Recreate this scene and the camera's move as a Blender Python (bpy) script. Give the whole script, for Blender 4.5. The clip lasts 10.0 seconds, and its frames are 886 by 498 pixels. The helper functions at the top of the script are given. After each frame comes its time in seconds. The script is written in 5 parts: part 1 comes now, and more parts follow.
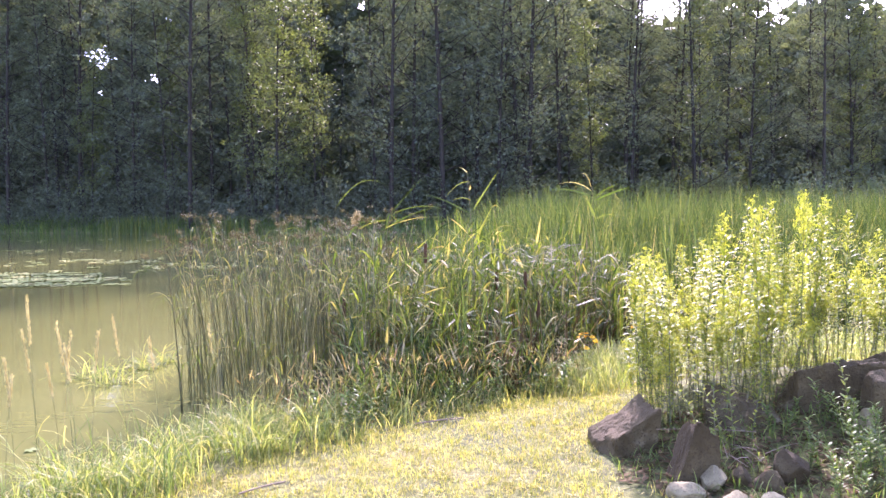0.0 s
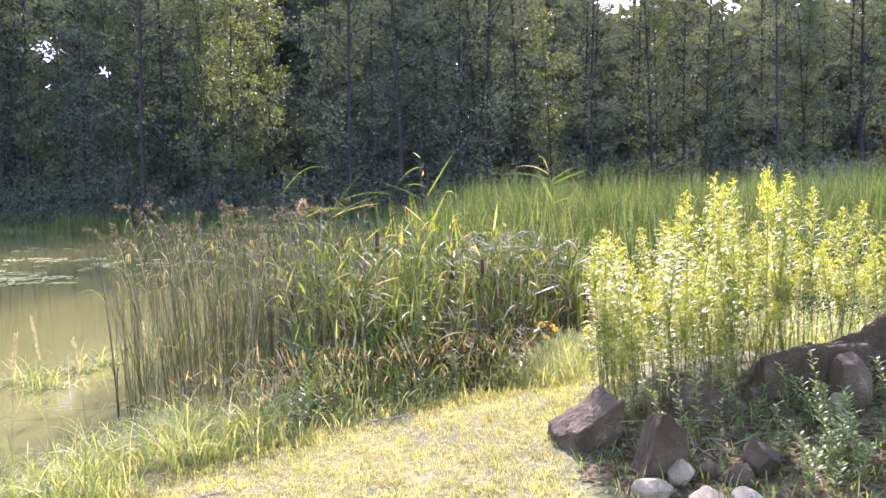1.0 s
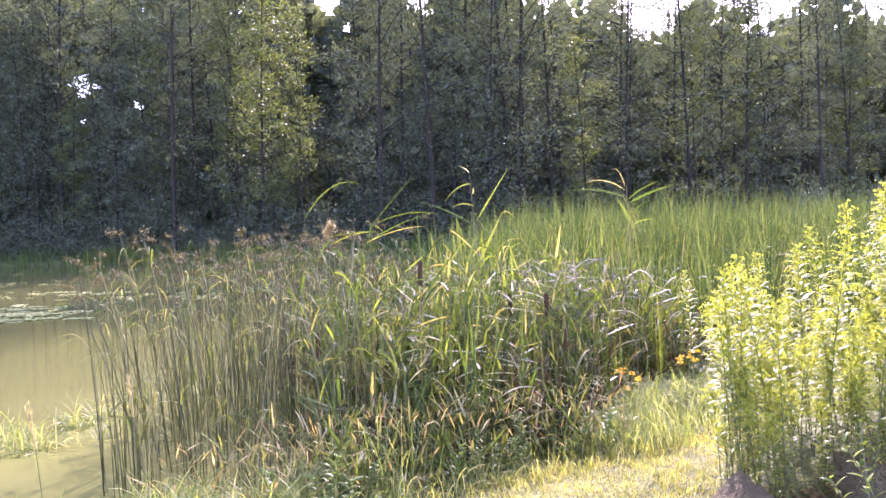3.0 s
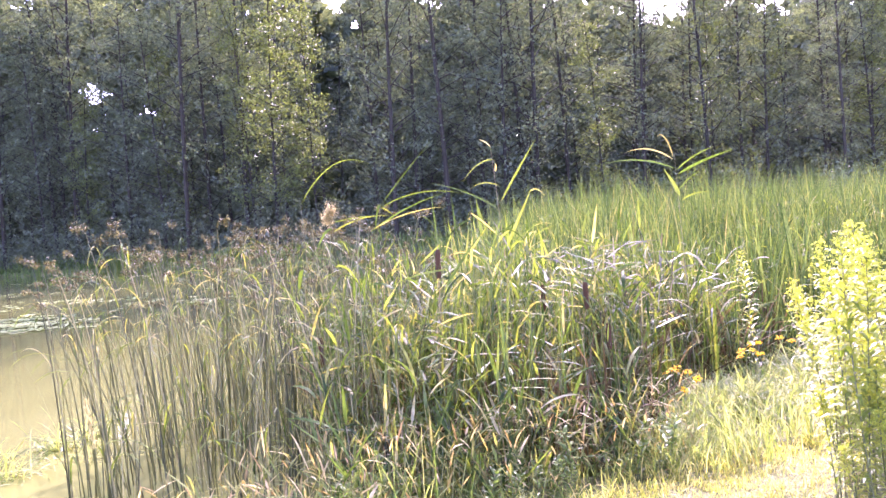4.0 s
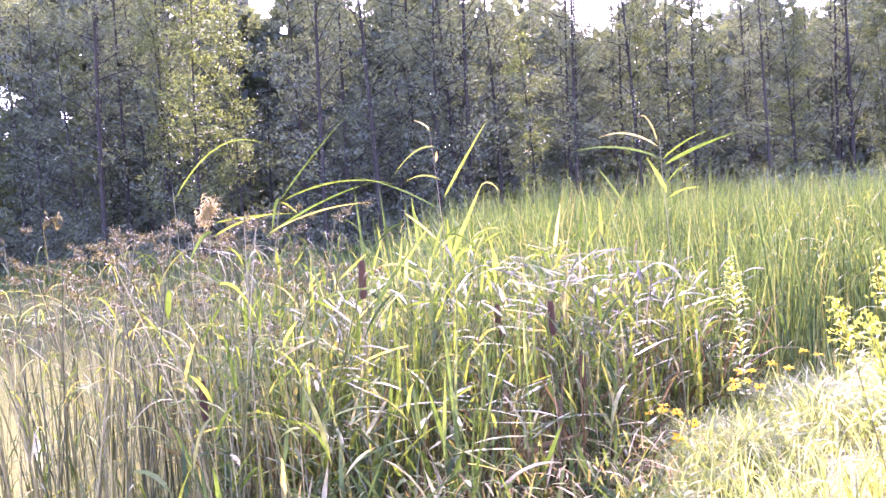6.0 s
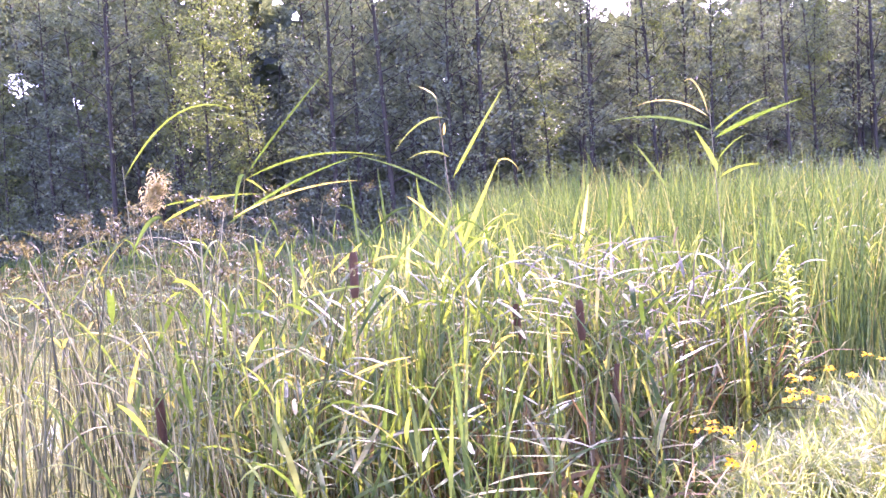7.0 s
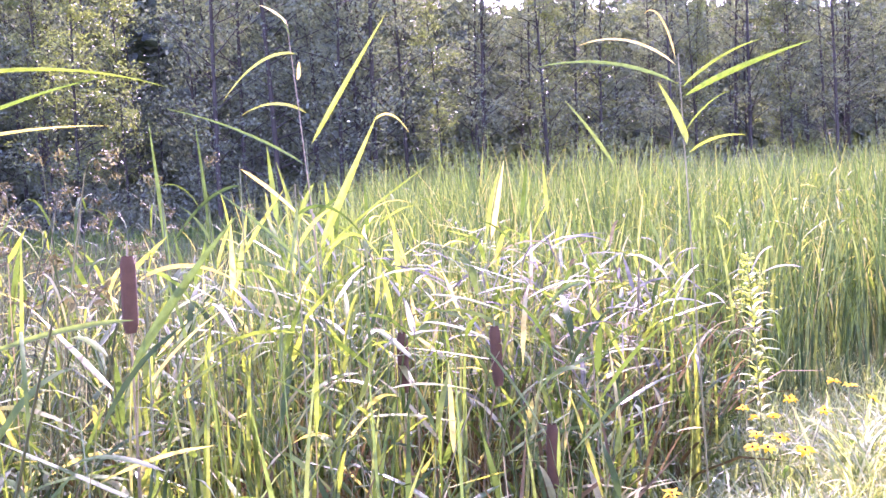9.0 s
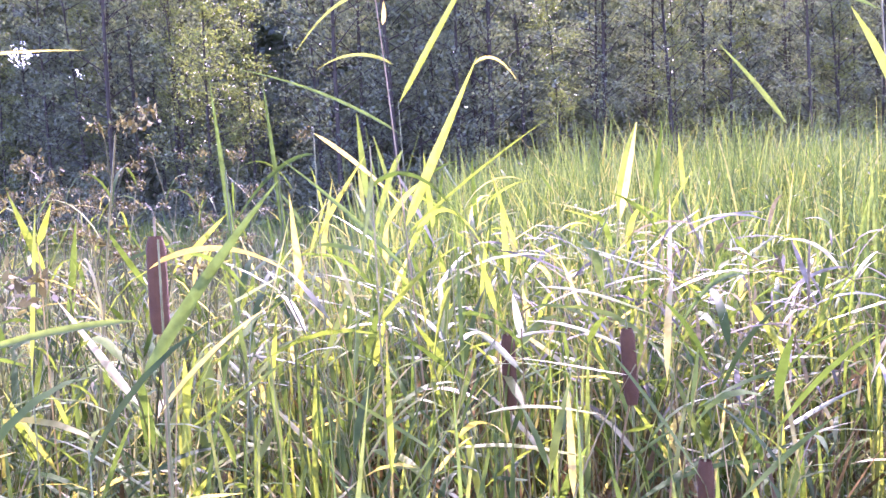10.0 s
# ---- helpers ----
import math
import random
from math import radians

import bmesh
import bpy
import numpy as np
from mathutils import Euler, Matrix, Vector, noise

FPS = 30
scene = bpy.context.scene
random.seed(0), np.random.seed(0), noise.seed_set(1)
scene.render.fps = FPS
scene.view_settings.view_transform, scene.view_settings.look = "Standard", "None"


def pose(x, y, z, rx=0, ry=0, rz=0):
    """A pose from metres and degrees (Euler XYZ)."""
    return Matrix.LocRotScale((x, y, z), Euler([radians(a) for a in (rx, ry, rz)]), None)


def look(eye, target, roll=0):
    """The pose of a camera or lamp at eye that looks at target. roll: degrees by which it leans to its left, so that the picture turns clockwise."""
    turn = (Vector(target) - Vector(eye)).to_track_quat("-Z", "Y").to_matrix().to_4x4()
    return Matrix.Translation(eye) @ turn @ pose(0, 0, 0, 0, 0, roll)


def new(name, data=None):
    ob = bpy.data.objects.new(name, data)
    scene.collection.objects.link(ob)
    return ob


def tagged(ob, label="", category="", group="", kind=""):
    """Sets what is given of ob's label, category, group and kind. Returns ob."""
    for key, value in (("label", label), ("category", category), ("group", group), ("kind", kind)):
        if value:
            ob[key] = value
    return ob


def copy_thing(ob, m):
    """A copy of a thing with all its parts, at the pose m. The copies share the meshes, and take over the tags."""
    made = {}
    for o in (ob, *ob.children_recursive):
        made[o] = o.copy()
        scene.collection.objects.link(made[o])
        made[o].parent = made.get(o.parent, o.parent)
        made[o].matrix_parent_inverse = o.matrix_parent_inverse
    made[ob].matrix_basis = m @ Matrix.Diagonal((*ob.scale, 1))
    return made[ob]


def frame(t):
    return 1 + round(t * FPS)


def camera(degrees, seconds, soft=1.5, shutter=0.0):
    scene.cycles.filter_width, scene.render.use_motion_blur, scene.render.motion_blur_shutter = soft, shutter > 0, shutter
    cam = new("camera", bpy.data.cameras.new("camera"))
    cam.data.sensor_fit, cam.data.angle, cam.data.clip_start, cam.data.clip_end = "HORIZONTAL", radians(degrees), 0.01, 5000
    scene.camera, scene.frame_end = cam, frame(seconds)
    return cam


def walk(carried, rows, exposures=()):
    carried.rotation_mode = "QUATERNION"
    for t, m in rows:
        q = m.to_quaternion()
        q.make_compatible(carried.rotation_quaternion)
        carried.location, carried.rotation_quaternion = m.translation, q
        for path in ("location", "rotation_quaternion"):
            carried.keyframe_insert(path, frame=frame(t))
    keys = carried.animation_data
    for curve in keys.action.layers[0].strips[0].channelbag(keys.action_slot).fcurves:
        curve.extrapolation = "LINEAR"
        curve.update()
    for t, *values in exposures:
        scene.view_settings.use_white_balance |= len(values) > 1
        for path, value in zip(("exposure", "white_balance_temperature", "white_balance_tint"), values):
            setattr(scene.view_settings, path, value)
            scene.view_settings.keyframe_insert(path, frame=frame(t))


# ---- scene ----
cam = camera(59.9, 10.0, soft=1.5)
PATH = [
    (0, (0.0, 0.0, 1.91), (-0.106, 1.994, 1.805), -0.68),
    (0.5, (0.073, 0.085, 1.885), (-0.063, 2.079, 1.797), -1.51),
    (1, (0.075, 0.349, 1.855), (0.067, 2.345, 1.726), -1.69),
    (1.5, (-0.075, 0.725, 1.856), (-0.041, 2.723, 1.757), -1.75),
    (2, (-0.11, 0.992, 1.848), (-0.226, 2.987, 1.767), -3.36),
    (2.5, (-0.071, 1.323, 1.823), (-0.239, 3.314, 1.735), -3.11),
    (3, (-0.151, 1.678, 1.79), (-0.234, 3.676, 1.743), -2.15),
    (3.2, (-0.213, 1.817, 1.805), (-0.291, 3.815, 1.742), -2.15),
    (4.3, (-0.226, 2.806, 1.678), (-0.346, 4.802, 1.624), -5.11),
    (4.5, (-0.206, 2.915, 1.688), (-0.256, 4.913, 1.62), -4.56),
    (5, (-0.301, 3.296, 1.657), (-0.216, 5.294, 1.609), -3.74),
    (5.5, (-0.335, 3.559, 1.674), (-0.231, 5.556, 1.615), -2.61),
    (5.7, (-0.316, 3.688, 1.673), (-0.24, 5.687, 1.637), -3.07),
    (6.8, (-0.202, 4.37, 1.637), (-0.135, 6.367, 1.563), -5.90),
    (7, (-0.232, 4.559, 1.651), (-0.217, 6.558, 1.581), -4.26),
    (7.5, (-0.188, 4.867, 1.693), (-0.116, 6.864, 1.61), -5.07),
    (8, (-0.033, 5.16, 1.671), (0.041, 7.158, 1.63), -6.30),
    (8.5, (-0.019, 5.438, 1.649), (0.152, 7.427, 1.543), -4.86),
    (9, (-0.085, 5.827, 1.635), (0.209, 7.802, 1.52), -3.32),
    (9.5, (-0.103, 6.053, 1.608), (-0.026, 8.048, 1.481), -4.13),
    (10, (-0.005, 6.345, 1.587), (-0.018, 8.341, 1.457), -3.78),
]
EXPOSURES = [(0.0, 2.7, 5780, 51), (3.2, 2.83, 5780, 58), (4.4, 3.58, 5700, 69), (5.6, 3.7, 5650, 76), (7.0, 3.7, 5600, 77), (8.6, 3.75, 5550, 79), (10.0, 3.7, 5500, 75)]
walk(cam, [(t, look(eye, target, roll)) for t, eye, target, roll in PATH], EXPOSURES)

# ---- light ----
SUN_AZ, SUN_EL = radians(8), radians(36)      # to the right of +y, above the horizon
sky_world = bpy.data.worlds.new("sky")
scene.world = sky_world
sky_world.use_nodes = True
sky_nodes = sky_world.node_tree.nodes
sky_tex = sky_nodes.new("ShaderNodeTexSky")
sky_tex.sky_type, sky_tex.sun_disc = "NISHITA", False
sky_tex.sun_elevation, sky_tex.sun_rotation = SUN_EL, SUN_AZ
sky_tex.dust_density = 1.5
sky_world.node_tree.links.new(sky_tex.outputs[0], sky_nodes["Background"].inputs[0])
sky_nodes["Background"].inputs[1].default_value = 0.15
sun = new("sun", bpy.data.lights.new("sun", "SUN"))
sun.data.energy, sun.data.angle, sun.data.color = 2.7, radians(0.6), (1.0, 0.94, 0.84)
sun.matrix_world = look((20, 60, 60), (20 - math.sin(SUN_AZ) * math.cos(SUN_EL), 60 - math.cos(SUN_AZ) * math.cos(SUN_EL), 60 - math.sin(SUN_EL)))
tagged(sun, kind="structure")

rng = np.random.default_rng(7)


# ---- materials ----
def start_material(name):
    mat = bpy.data.materials.new(name)
    mat.use_nodes = True
    return mat, mat.node_tree.nodes, mat.node_tree.links, mat.node_tree.nodes["Principled BSDF"]


def ramp(nodes, stops):
    node = nodes.new("ShaderNodeValToRGB")
    while len(node.color_ramp.elements) < len(stops):
        node.color_ramp.elements.new(0.5)
    for el, (at, col) in zip(node.color_ramp.elements, stops):
        el.position, el.color = at, (*col, 1)
    return node


def noise_node(nodes, links, scale, detail=4, rough=0.6, coords="Object"):
    tc = nodes.new("ShaderNodeTexCoord")
    n = nodes.new("ShaderNodeTexNoise")
    n.inputs["Scale"].default_value, n.inputs["Detail"].default_value, n.inputs["Roughness"].default_value = scale, detail, rough
    links.new(tc.outputs[coords], n.inputs["Vector"])
    return n


def leaf_material(name, stops, glow=0.45, rough=0.38, gain=(1.25, 1.35, 0.55), mottle=30.0, gloss=0.5):
    """Thin foliage: each blade takes its own tone from the ramp, light shines through it, with fine mottling."""
    mat, nodes, links, bsdf = start_material(name)
    geo, info = nodes.new("ShaderNodeNewGeometry"), nodes.new("ShaderNodeObjectInfo")
    add = nodes.new("ShaderNodeMath"); add.operation = "ADD"
    fr = nodes.new("ShaderNodeMath"); fr.operation = "FRACT"
    links.new(geo.outputs["Random Per Island"], add.inputs[0])
    links.new(info.outputs["Random"], add.inputs[1])
    links.new(add.outputs[0], fr.inputs[0])
    tone = ramp(nodes, stops)
    links.new(fr.outputs[0], tone.inputs[0])
    spots = noise_node(nodes, links, mottle, 3)
    soil = ramp(nodes, [(0.3, (0.62, 0.6, 0.5)), (0.62, (1.08, 1.05, 1.0))])
    links.new(spots.outputs["Fac"], soil.inputs[0])
    mul = nodes.new("ShaderNodeMix"); mul.data_type, mul.blend_type = "RGBA", "MULTIPLY"
    mul.inputs[0].default_value = 1.0
    links.new(tone.outputs[0], mul.inputs[6]); links.new(soil.outputs[0], mul.inputs[7])
    bsdf.inputs["Roughness"].default_value = rough
    bsdf.inputs["Specular IOR Level"].default_value = gloss
    links.new(mul.outputs[2], bsdf.inputs["Base Color"])
    lit = nodes.new("ShaderNodeMix"); lit.data_type, lit.blend_type = "RGBA", "MULTIPLY"
    lit.inputs[0].default_value, lit.inputs[7].default_value = 1.0, (*gain, 1)
    links.new(mul.outputs[2], lit.inputs[6])
    thin = nodes.new("ShaderNodeBsdfTranslucent")
    links.new(lit.outputs[2], thin.inputs[0])
    mix = nodes.new("ShaderNodeMixShader")
    mix.inputs[0].default_value = glow
    links.new(bsdf.outputs[0], mix.inputs[1]); links.new(thin.outputs[0], mix.inputs[2])
    links.new(mix.outputs[0], nodes["Material Output"].inputs["Surface"])
    return mat


def solid_material(name, stops, scale=6.0, rough=0.8, bump=0.3, bump_scale=40.0, speckle=None):
    mat, nodes, links, bsdf = start_material(name)
    n = noise_node(nodes, links, scale, 6, 0.65)
    info = nodes.new("ShaderNodeObjectInfo")
    shift = nodes.new("ShaderNodeMath"); shift.operation = "MULTIPLY_ADD"
    links.new(info.outputs["Random"], shift.inputs[0])
    shift.inputs[1].default_value = 0.25
    links.new(n.outputs["Fac"], shift.inputs[2])
    tone = ramp(nodes, stops)
    links.new(shift.outputs[0], tone.inputs[0])
    out = tone.outputs[0]
    if speckle:
        sp = noise_node(nodes, links, 90.0, 2)
        pick = ramp(nodes, [(0.56, (0, 0, 0)), (0.66, (1, 1, 1))])
        links.new(sp.outputs["Fac"], pick.inputs[0])
        mx = nodes.new("ShaderNodeMix"); mx.data_type = "RGBA"
        links.new(pick.outputs[0], mx.inputs[0]); links.new(out, mx.inputs[6])
        mx.inputs[7].default_value = (*speckle, 1)
        out = mx.outputs[2]
    links.new(out, bsdf.inputs["Base Color"])
    bsdf.inputs["Roughness"].default_value = rough
    bsdf.inputs["Specular IOR Level"].default_value = 0.25
    fine = noise_node(nodes, links, bump_scale, 5)
    b = nodes.new("ShaderNodeBump")
    b.inputs["Strength"].default_value, b.inputs["Distance"].default_value = bump, 0.02
    links.new(fine.outputs["Fac"], b.inputs["Height"]); links.new(b.outputs[0], bsdf.inputs["Normal"])
    return mat


M_TURF = leaf_material("turf_blades", [(0.0, (0.18, 0.22, 0.045)), (0.4, (0.34, 0.36, 0.088)), (0.72, (0.51, 0.465, 0.15)), (1.0, (0.66, 0.56, 0.25))], 0.45, 0.55, gain=(1.26, 1.26, 0.5), gloss=0.12, mottle=4.0)
M_STRAW = leaf_material("dry_straw", [(0.0, (0.36, 0.30, 0.09)), (0.6, (0.54, 0.47, 0.17)), (1.0, (0.68, 0.60, 0.28))], 0.3, 0.7, gain=(1.1, 1.0, 0.6), gloss=0.06)
M_MEADOW = leaf_material("meadow_grass", [(0.0, (0.12, 0.17, 0.06)), (0.5, (0.25, 0.30, 0.115)), (1.0, (0.48, 0.47, 0.26))], 0.48, 0.45, gain=(1.35, 1.35, 0.55), gloss=0.3)
M_WEED = leaf_material("bank_grass", [(0.0, (0.11, 0.17, 0.05)), (0.5, (0.23, 0.29, 0.10)), (0.82, (0.40, 0.41, 0.17)), (1.0, (0.58, 0.52, 0.28))], 0.5, 0.48, gain=(1.3, 1.3, 0.5), gloss=0.18)
M_RUSSET = leaf_material("russet_weeds", [(0.0, (0.11, 0.15, 0.04)), (0.5, (0.24, 0.25, 0.08)), (0.72, (0.28, 0.19, 0.09)), (1.0, (0.52, 0.46, 0.26))], 0.44, 0.7, gain=(1.25, 1.1, 0.6), gloss=0.1)
M_BLEACHED = leaf_material("bleached_leaves", [(0.0, (0.07, 0.065, 0.045)), (0.6, (0.16, 0.15, 0.11)), (1.0, (0.34, 0.32, 0.25))], 0.2, 0.7, gain=(1.1, 1.05, 0.8), gloss=0.05)
# dark brown leaf tone that carries shade for marsh gaps and soil by stones
M_SHADELEAF = leaf_material("leaf_litter", [(0.0, (0.06, 0.05, 0.02)), (0.6, (0.13, 0.09, 0.045)), (1.0, (0.24, 0.17, 0.09))], 0.2, 0.8, gain=(1.1, 1.0, 0.6), gloss=0.05)
M_CATTAIL = leaf_material("cattail_blades", [(0.0, (0.035, 0.062, 0.025)), (0.5, (0.08, 0.125, 0.045)), (0.88, (0.16, 0.20, 0.07)), (0.97, (0.23, 0.22, 0.09)), (1.0, (0.34, 0.29, 0.16))], 0.3, 0.55, gain=(1.4, 1.4, 0.45), gloss=0.07)
M_REED = leaf_material("reed_leaves", [(0.0, (0.03, 0.055, 0.02)), (0.5, (0.08, 0.125, 0.04)), (0.8, (0.18, 0.225, 0.055)), (0.91, (0.27, 0.25, 0.12)), (1.0, (0.44, 0.40, 0.26))], 0.42, 0.56, gain=(1.45, 1.42, 0.4), mottle=18, gloss=0.05)
M_REEDTOP = leaf_material("young_reed_leaves", [(0.0, (0.06, 0.105, 0.026)), (0.5, (0.115, 0.16, 0.034)), (1.0, (0.20, 0.22, 0.055))], 0.46, 0.45, gain=(1.35, 1.32, 0.42), mottle=45, gloss=0.4)
M_STEM = leaf_material("reed_stems", [(0.0, (0.09, 0.12, 0.04)), (0.6, (0.16, 0.17, 0.07)), (1.0, (0.26, 0.19, 0.10))], 0.12, 0.4)
M_RUSH = leaf_material("bulrush_stems", [(0.0, (0.035, 0.04, 0.016)), (0.6, (0.09, 0.095, 0.032)), (1.0, (0.34, 0.30, 0.15))], 0.14, 0.45, gloss=0.25)
M_PANICLE = leaf_material("brown_panicles", [(0.0, (0.05, 0.044, 0.02)), (0.6, (0.105, 0.095, 0.043)), (1.0, (0.26, 0.235, 0.115))], 0.22, 0.6, gain=(1.1, 1.05, 0.5), gloss=0.1)
M_PLUME = leaf_material("tan_plume", [(0.0, (0.36, 0.30, 0.17)), (1.0, (0.56, 0.49, 0.30))], 0.5, 0.7, gain=(1.1, 1.1, 0.7), gloss=0.1)
M_TAWNY = leaf_material("tawny_grass_heads", [(0.0, (0.42, 0.37, 0.18)), (1.0, (0.60, 0.55, 0.31))], 0.45, 0.6, gain=(1.1, 1.05, 0.75), gloss=0.15)
M_GOLDLEAF = leaf_material("goldenrod_leaves", [(0.0, (0.13, 0.19, 0.045)), (0.6, (0.26, 0.32, 0.07)), (1.0, (0.42, 0.44, 0.11))], 0.56, 0.46, gain=(1.3, 1.32, 0.38), gloss=0.18)
M_GOLDTOP = leaf_material("goldenrod_buds", [(0.0, (0.27, 0.34, 0.06)), (1.0, (0.45, 0.47, 0.09))], 0.52, 0.5, gain=(1.28, 1.25, 0.4), gloss=0.2)
M_HERB = leaf_material("herb_leaves", [(0.0, (0.05, 0.09, 0.028)), (0.7, (0.10, 0.16, 0.045)), (1.0, (0.18, 0.24, 0.06))], 0.4, 0.5, gloss=0.25)
M_PETAL = leaf_material("orange_petals", [(0.0, (0.86, 0.52, 0.008)), (1.0, (0.92, 0.66, 0.02))], 0.5, 0.7, gain=(1.12, 1.0, 0.2), gloss=0.05)
# greyed and lifted base: haze over the far woods is put into the leaf colour
M_TREELEAF = leaf_material("tree_leaves", [(0.0, (0.088, 0.112, 0.088)), (0.6, (0.118, 0.145, 0.108)), (1.0, (0.155, 0.182, 0.128))], 0.3, 0.7, gain=(1.5, 1.55, 0.6), mottle=2, gloss=0.02)
# sunlit version of the tree leaves: sunlight put into a yellower, more translucent colour
M_SUNLITLEAF = leaf_material("sunlit_tree_leaves", [(0.0, (0.085, 0.118, 0.05)), (1.0, (0.155, 0.19, 0.08))], 0.48, 0.5, gain=(1.35, 1.35, 0.55), mottle=2, gloss=0.2)
M_SHRUB = leaf_material("grey_green_leaves", [(0.0, (0.06, 0.085, 0.06)), (1.0, (0.12, 0.15, 0.10))], 0.25, 0.6, mottle=6, gloss=0.15)
M_LILY = leaf_material("lily_pads", [(0.0, (0.13, 0.18, 0.055)), (0.7, (0.23, 0.27, 0.10)), (1.0, (0.36, 0.36, 0.16))], 0.12, 0.6, gloss=0.08, mottle=6)
M_SPIKE = solid_material("cattail_felt", [(0.2, (0.045, 0.02, 0.01)), (0.8, (0.09, 0.045, 0.02))], 30, 0.95, 0.5, 300)
M_CONE = solid_material("flower_cone", [(0.2, (0.03, 0.015, 0.01)), (0.8, (0.07, 0.03, 0.02))], 60, 0.9)
M_BARK = solid_material("tree_bark", [(0.2, (0.016, 0.014, 0.010)), (0.8, (0.045, 0.039, 0.028))], 3.0, 0.95, 0.8, 14)
M_ROCK = solid_material("brown_rock", [(0.3, (0.03, 0.021, 0.008)), (0.5, (0.058, 0.042, 0.016)), (0.72, (0.1, 0.076, 0.032)), (1.0, (0.33, 0.28, 0.15))], 3.2, 0.9, 1.0, 30, (0.044, 0.029, 0.011))
M_STONE = solid_material("pale_field_stone", [(0.25, (0.14, 0.113, 0.055)), (0.6, (0.25, 0.21, 0.105)), (0.9, (0.41, 0.365, 0.2))], 5.0, 0.85, 0.6, 40, (0.13, 0.10, 0.055))
M_STICK = solid_material("dead_wood", [(0.2, (0.12, 0.08, 0.05)), (0.8, (0.28, 0.21, 0.14))], 12, 0.9)
M_SHADEHERB = leaf_material("shade_herb_leaves", [(0.0, (0.09, 0.14, 0.04)), (0.7, (0.17, 0.24, 0.065)), (1.0, (0.30, 0.36, 0.11))], 0.45, 0.42, gloss=0.15)

mat, nodes, links, bsdf = start_material("bank_soil_and_turf")
big, fine = noise_node(nodes, links, 1.3, 5), noise_node(nodes, links, 26, 6, 0.7)
c1 = ramp(nodes, [(0.3, (0.11, 0.13, 0.035)), (0.55, (0.22, 0.225, 0.065)), (0.75, (0.34, 0.30, 0.115))])
c2 = ramp(nodes, [(0.38, (0.30, 0.28, 0.17)), (0.68, (0.95, 0.95, 0.64))])
links.new(big.outputs["Fac"], c1.inputs[0]); links.new(fine.outputs["Fac"], c2.inputs[0])
mulc = nodes.new("ShaderNodeMix"); mulc.data_type, mulc.blend_type = "RGBA", "MULTIPLY"; mulc.inputs[0].default_value = 1
links.new(c1.outputs[0], mulc.inputs[6]); links.new(c2.outputs[0], mulc.inputs[7]); links.new(mulc.outputs[2], bsdf.inputs["Base Color"])
bsdf.inputs["Roughness"].default_value = 0.95
bmp = nodes.new("ShaderNodeBump"); bmp.inputs["Strength"].default_value, bmp.inputs["Distance"].default_value = 0.8, 0.03
links.new(fine.outputs["Fac"], bmp.inputs["Height"]); links.new(bmp.outputs[0], bsdf.inputs["Normal"])
M_GROUND = mat

mat, nodes, links, bsdf = start_material("murky_pond_water")
silt = noise_node(nodes, links, 0.35, 4)
cw = ramp(nodes, [(0.3, (0.112, 0.115, 0.033)), (0.7, (0.16, 0.16, 0.05))])
links.new(silt.outputs["Fac"], cw.inputs[0]); links.new(cw.outputs[0], bsdf.inputs["Base Color"])
bsdf.inputs["Roughness"].default_value, bsdf.inputs["IOR"].default_value = 0.04, 1.33
tcw = nodes.new("ShaderNodeTexCoord"); mapw = nodes.new("ShaderNodeMapping"); mapw.inputs["Scale"].default_value = (1.0, 2.2, 1.0)
rip = nodes.new("ShaderNodeTexNoise"); rip.inputs["Scale"].default_value, rip.inputs["Detail"].default_value = 2.2, 3
links.new(tcw.outputs["Object"], mapw.inputs[0]); links.new(mapw.outputs[0], rip.inputs["Vector"])
bmp = nodes.new("ShaderNodeBump"); bmp.inputs["Strength"].default_value, bmp.inputs["Distance"].default_value = 0.12, 0.02
links.new(rip.outputs["Fac"], bmp.inputs["Height"]); links.new(bmp.outputs[0], bsdf.inputs["Normal"])
M_WATER = mat


# ---- mesh helpers ----
def mesh_of(name, verts, faces, material, smooth=True):
    """A mesh from an N x 3 array and an M x 3 or M x 4 array of corners."""
    verts, faces = np.asarray(verts, np.float32), np.asarray(faces, np.int32)
    me = bpy.data.meshes.new(name)
    k = faces.shape[1]
    me.vertices.add(len(verts)); me.vertices.foreach_set("co", verts.ravel())
    me.loops.add(faces.size); me.loops.foreach_set("vertex_index", faces.ravel())
    me.polygons.add(len(faces))
    me.polygons.foreach_set("loop_start", np.arange(0, faces.size, k, dtype=np.int32))
    me.update(calc_edges=True)
    me.polygons.foreach_set("use_smooth", np.full(len(faces), smooth))
    me.materials.append(material)
    return me


def join(pieces):
    vs, fs, n = [], [], 0
    for v, f in pieces:
        vs.append(v); fs.append(f + n); n += len(v)
    return np.concatenate(vs), np.concatenate(fs)


PROFILES = {
    "blade": lambda s: np.minimum(1.0, 0.55 + 2.2 * s) * np.sqrt(np.clip(1.0 - s ** 2.6, 0.0, 1)) + 0.02,
    "lance": lambda s: np.clip(np.sin(np.pi * np.clip(s, 0, 1) ** 0.62), 0, 1) ** 0.8 + 0.04,
    "stem": lambda s: 1.0 - 0.6 * s,
}


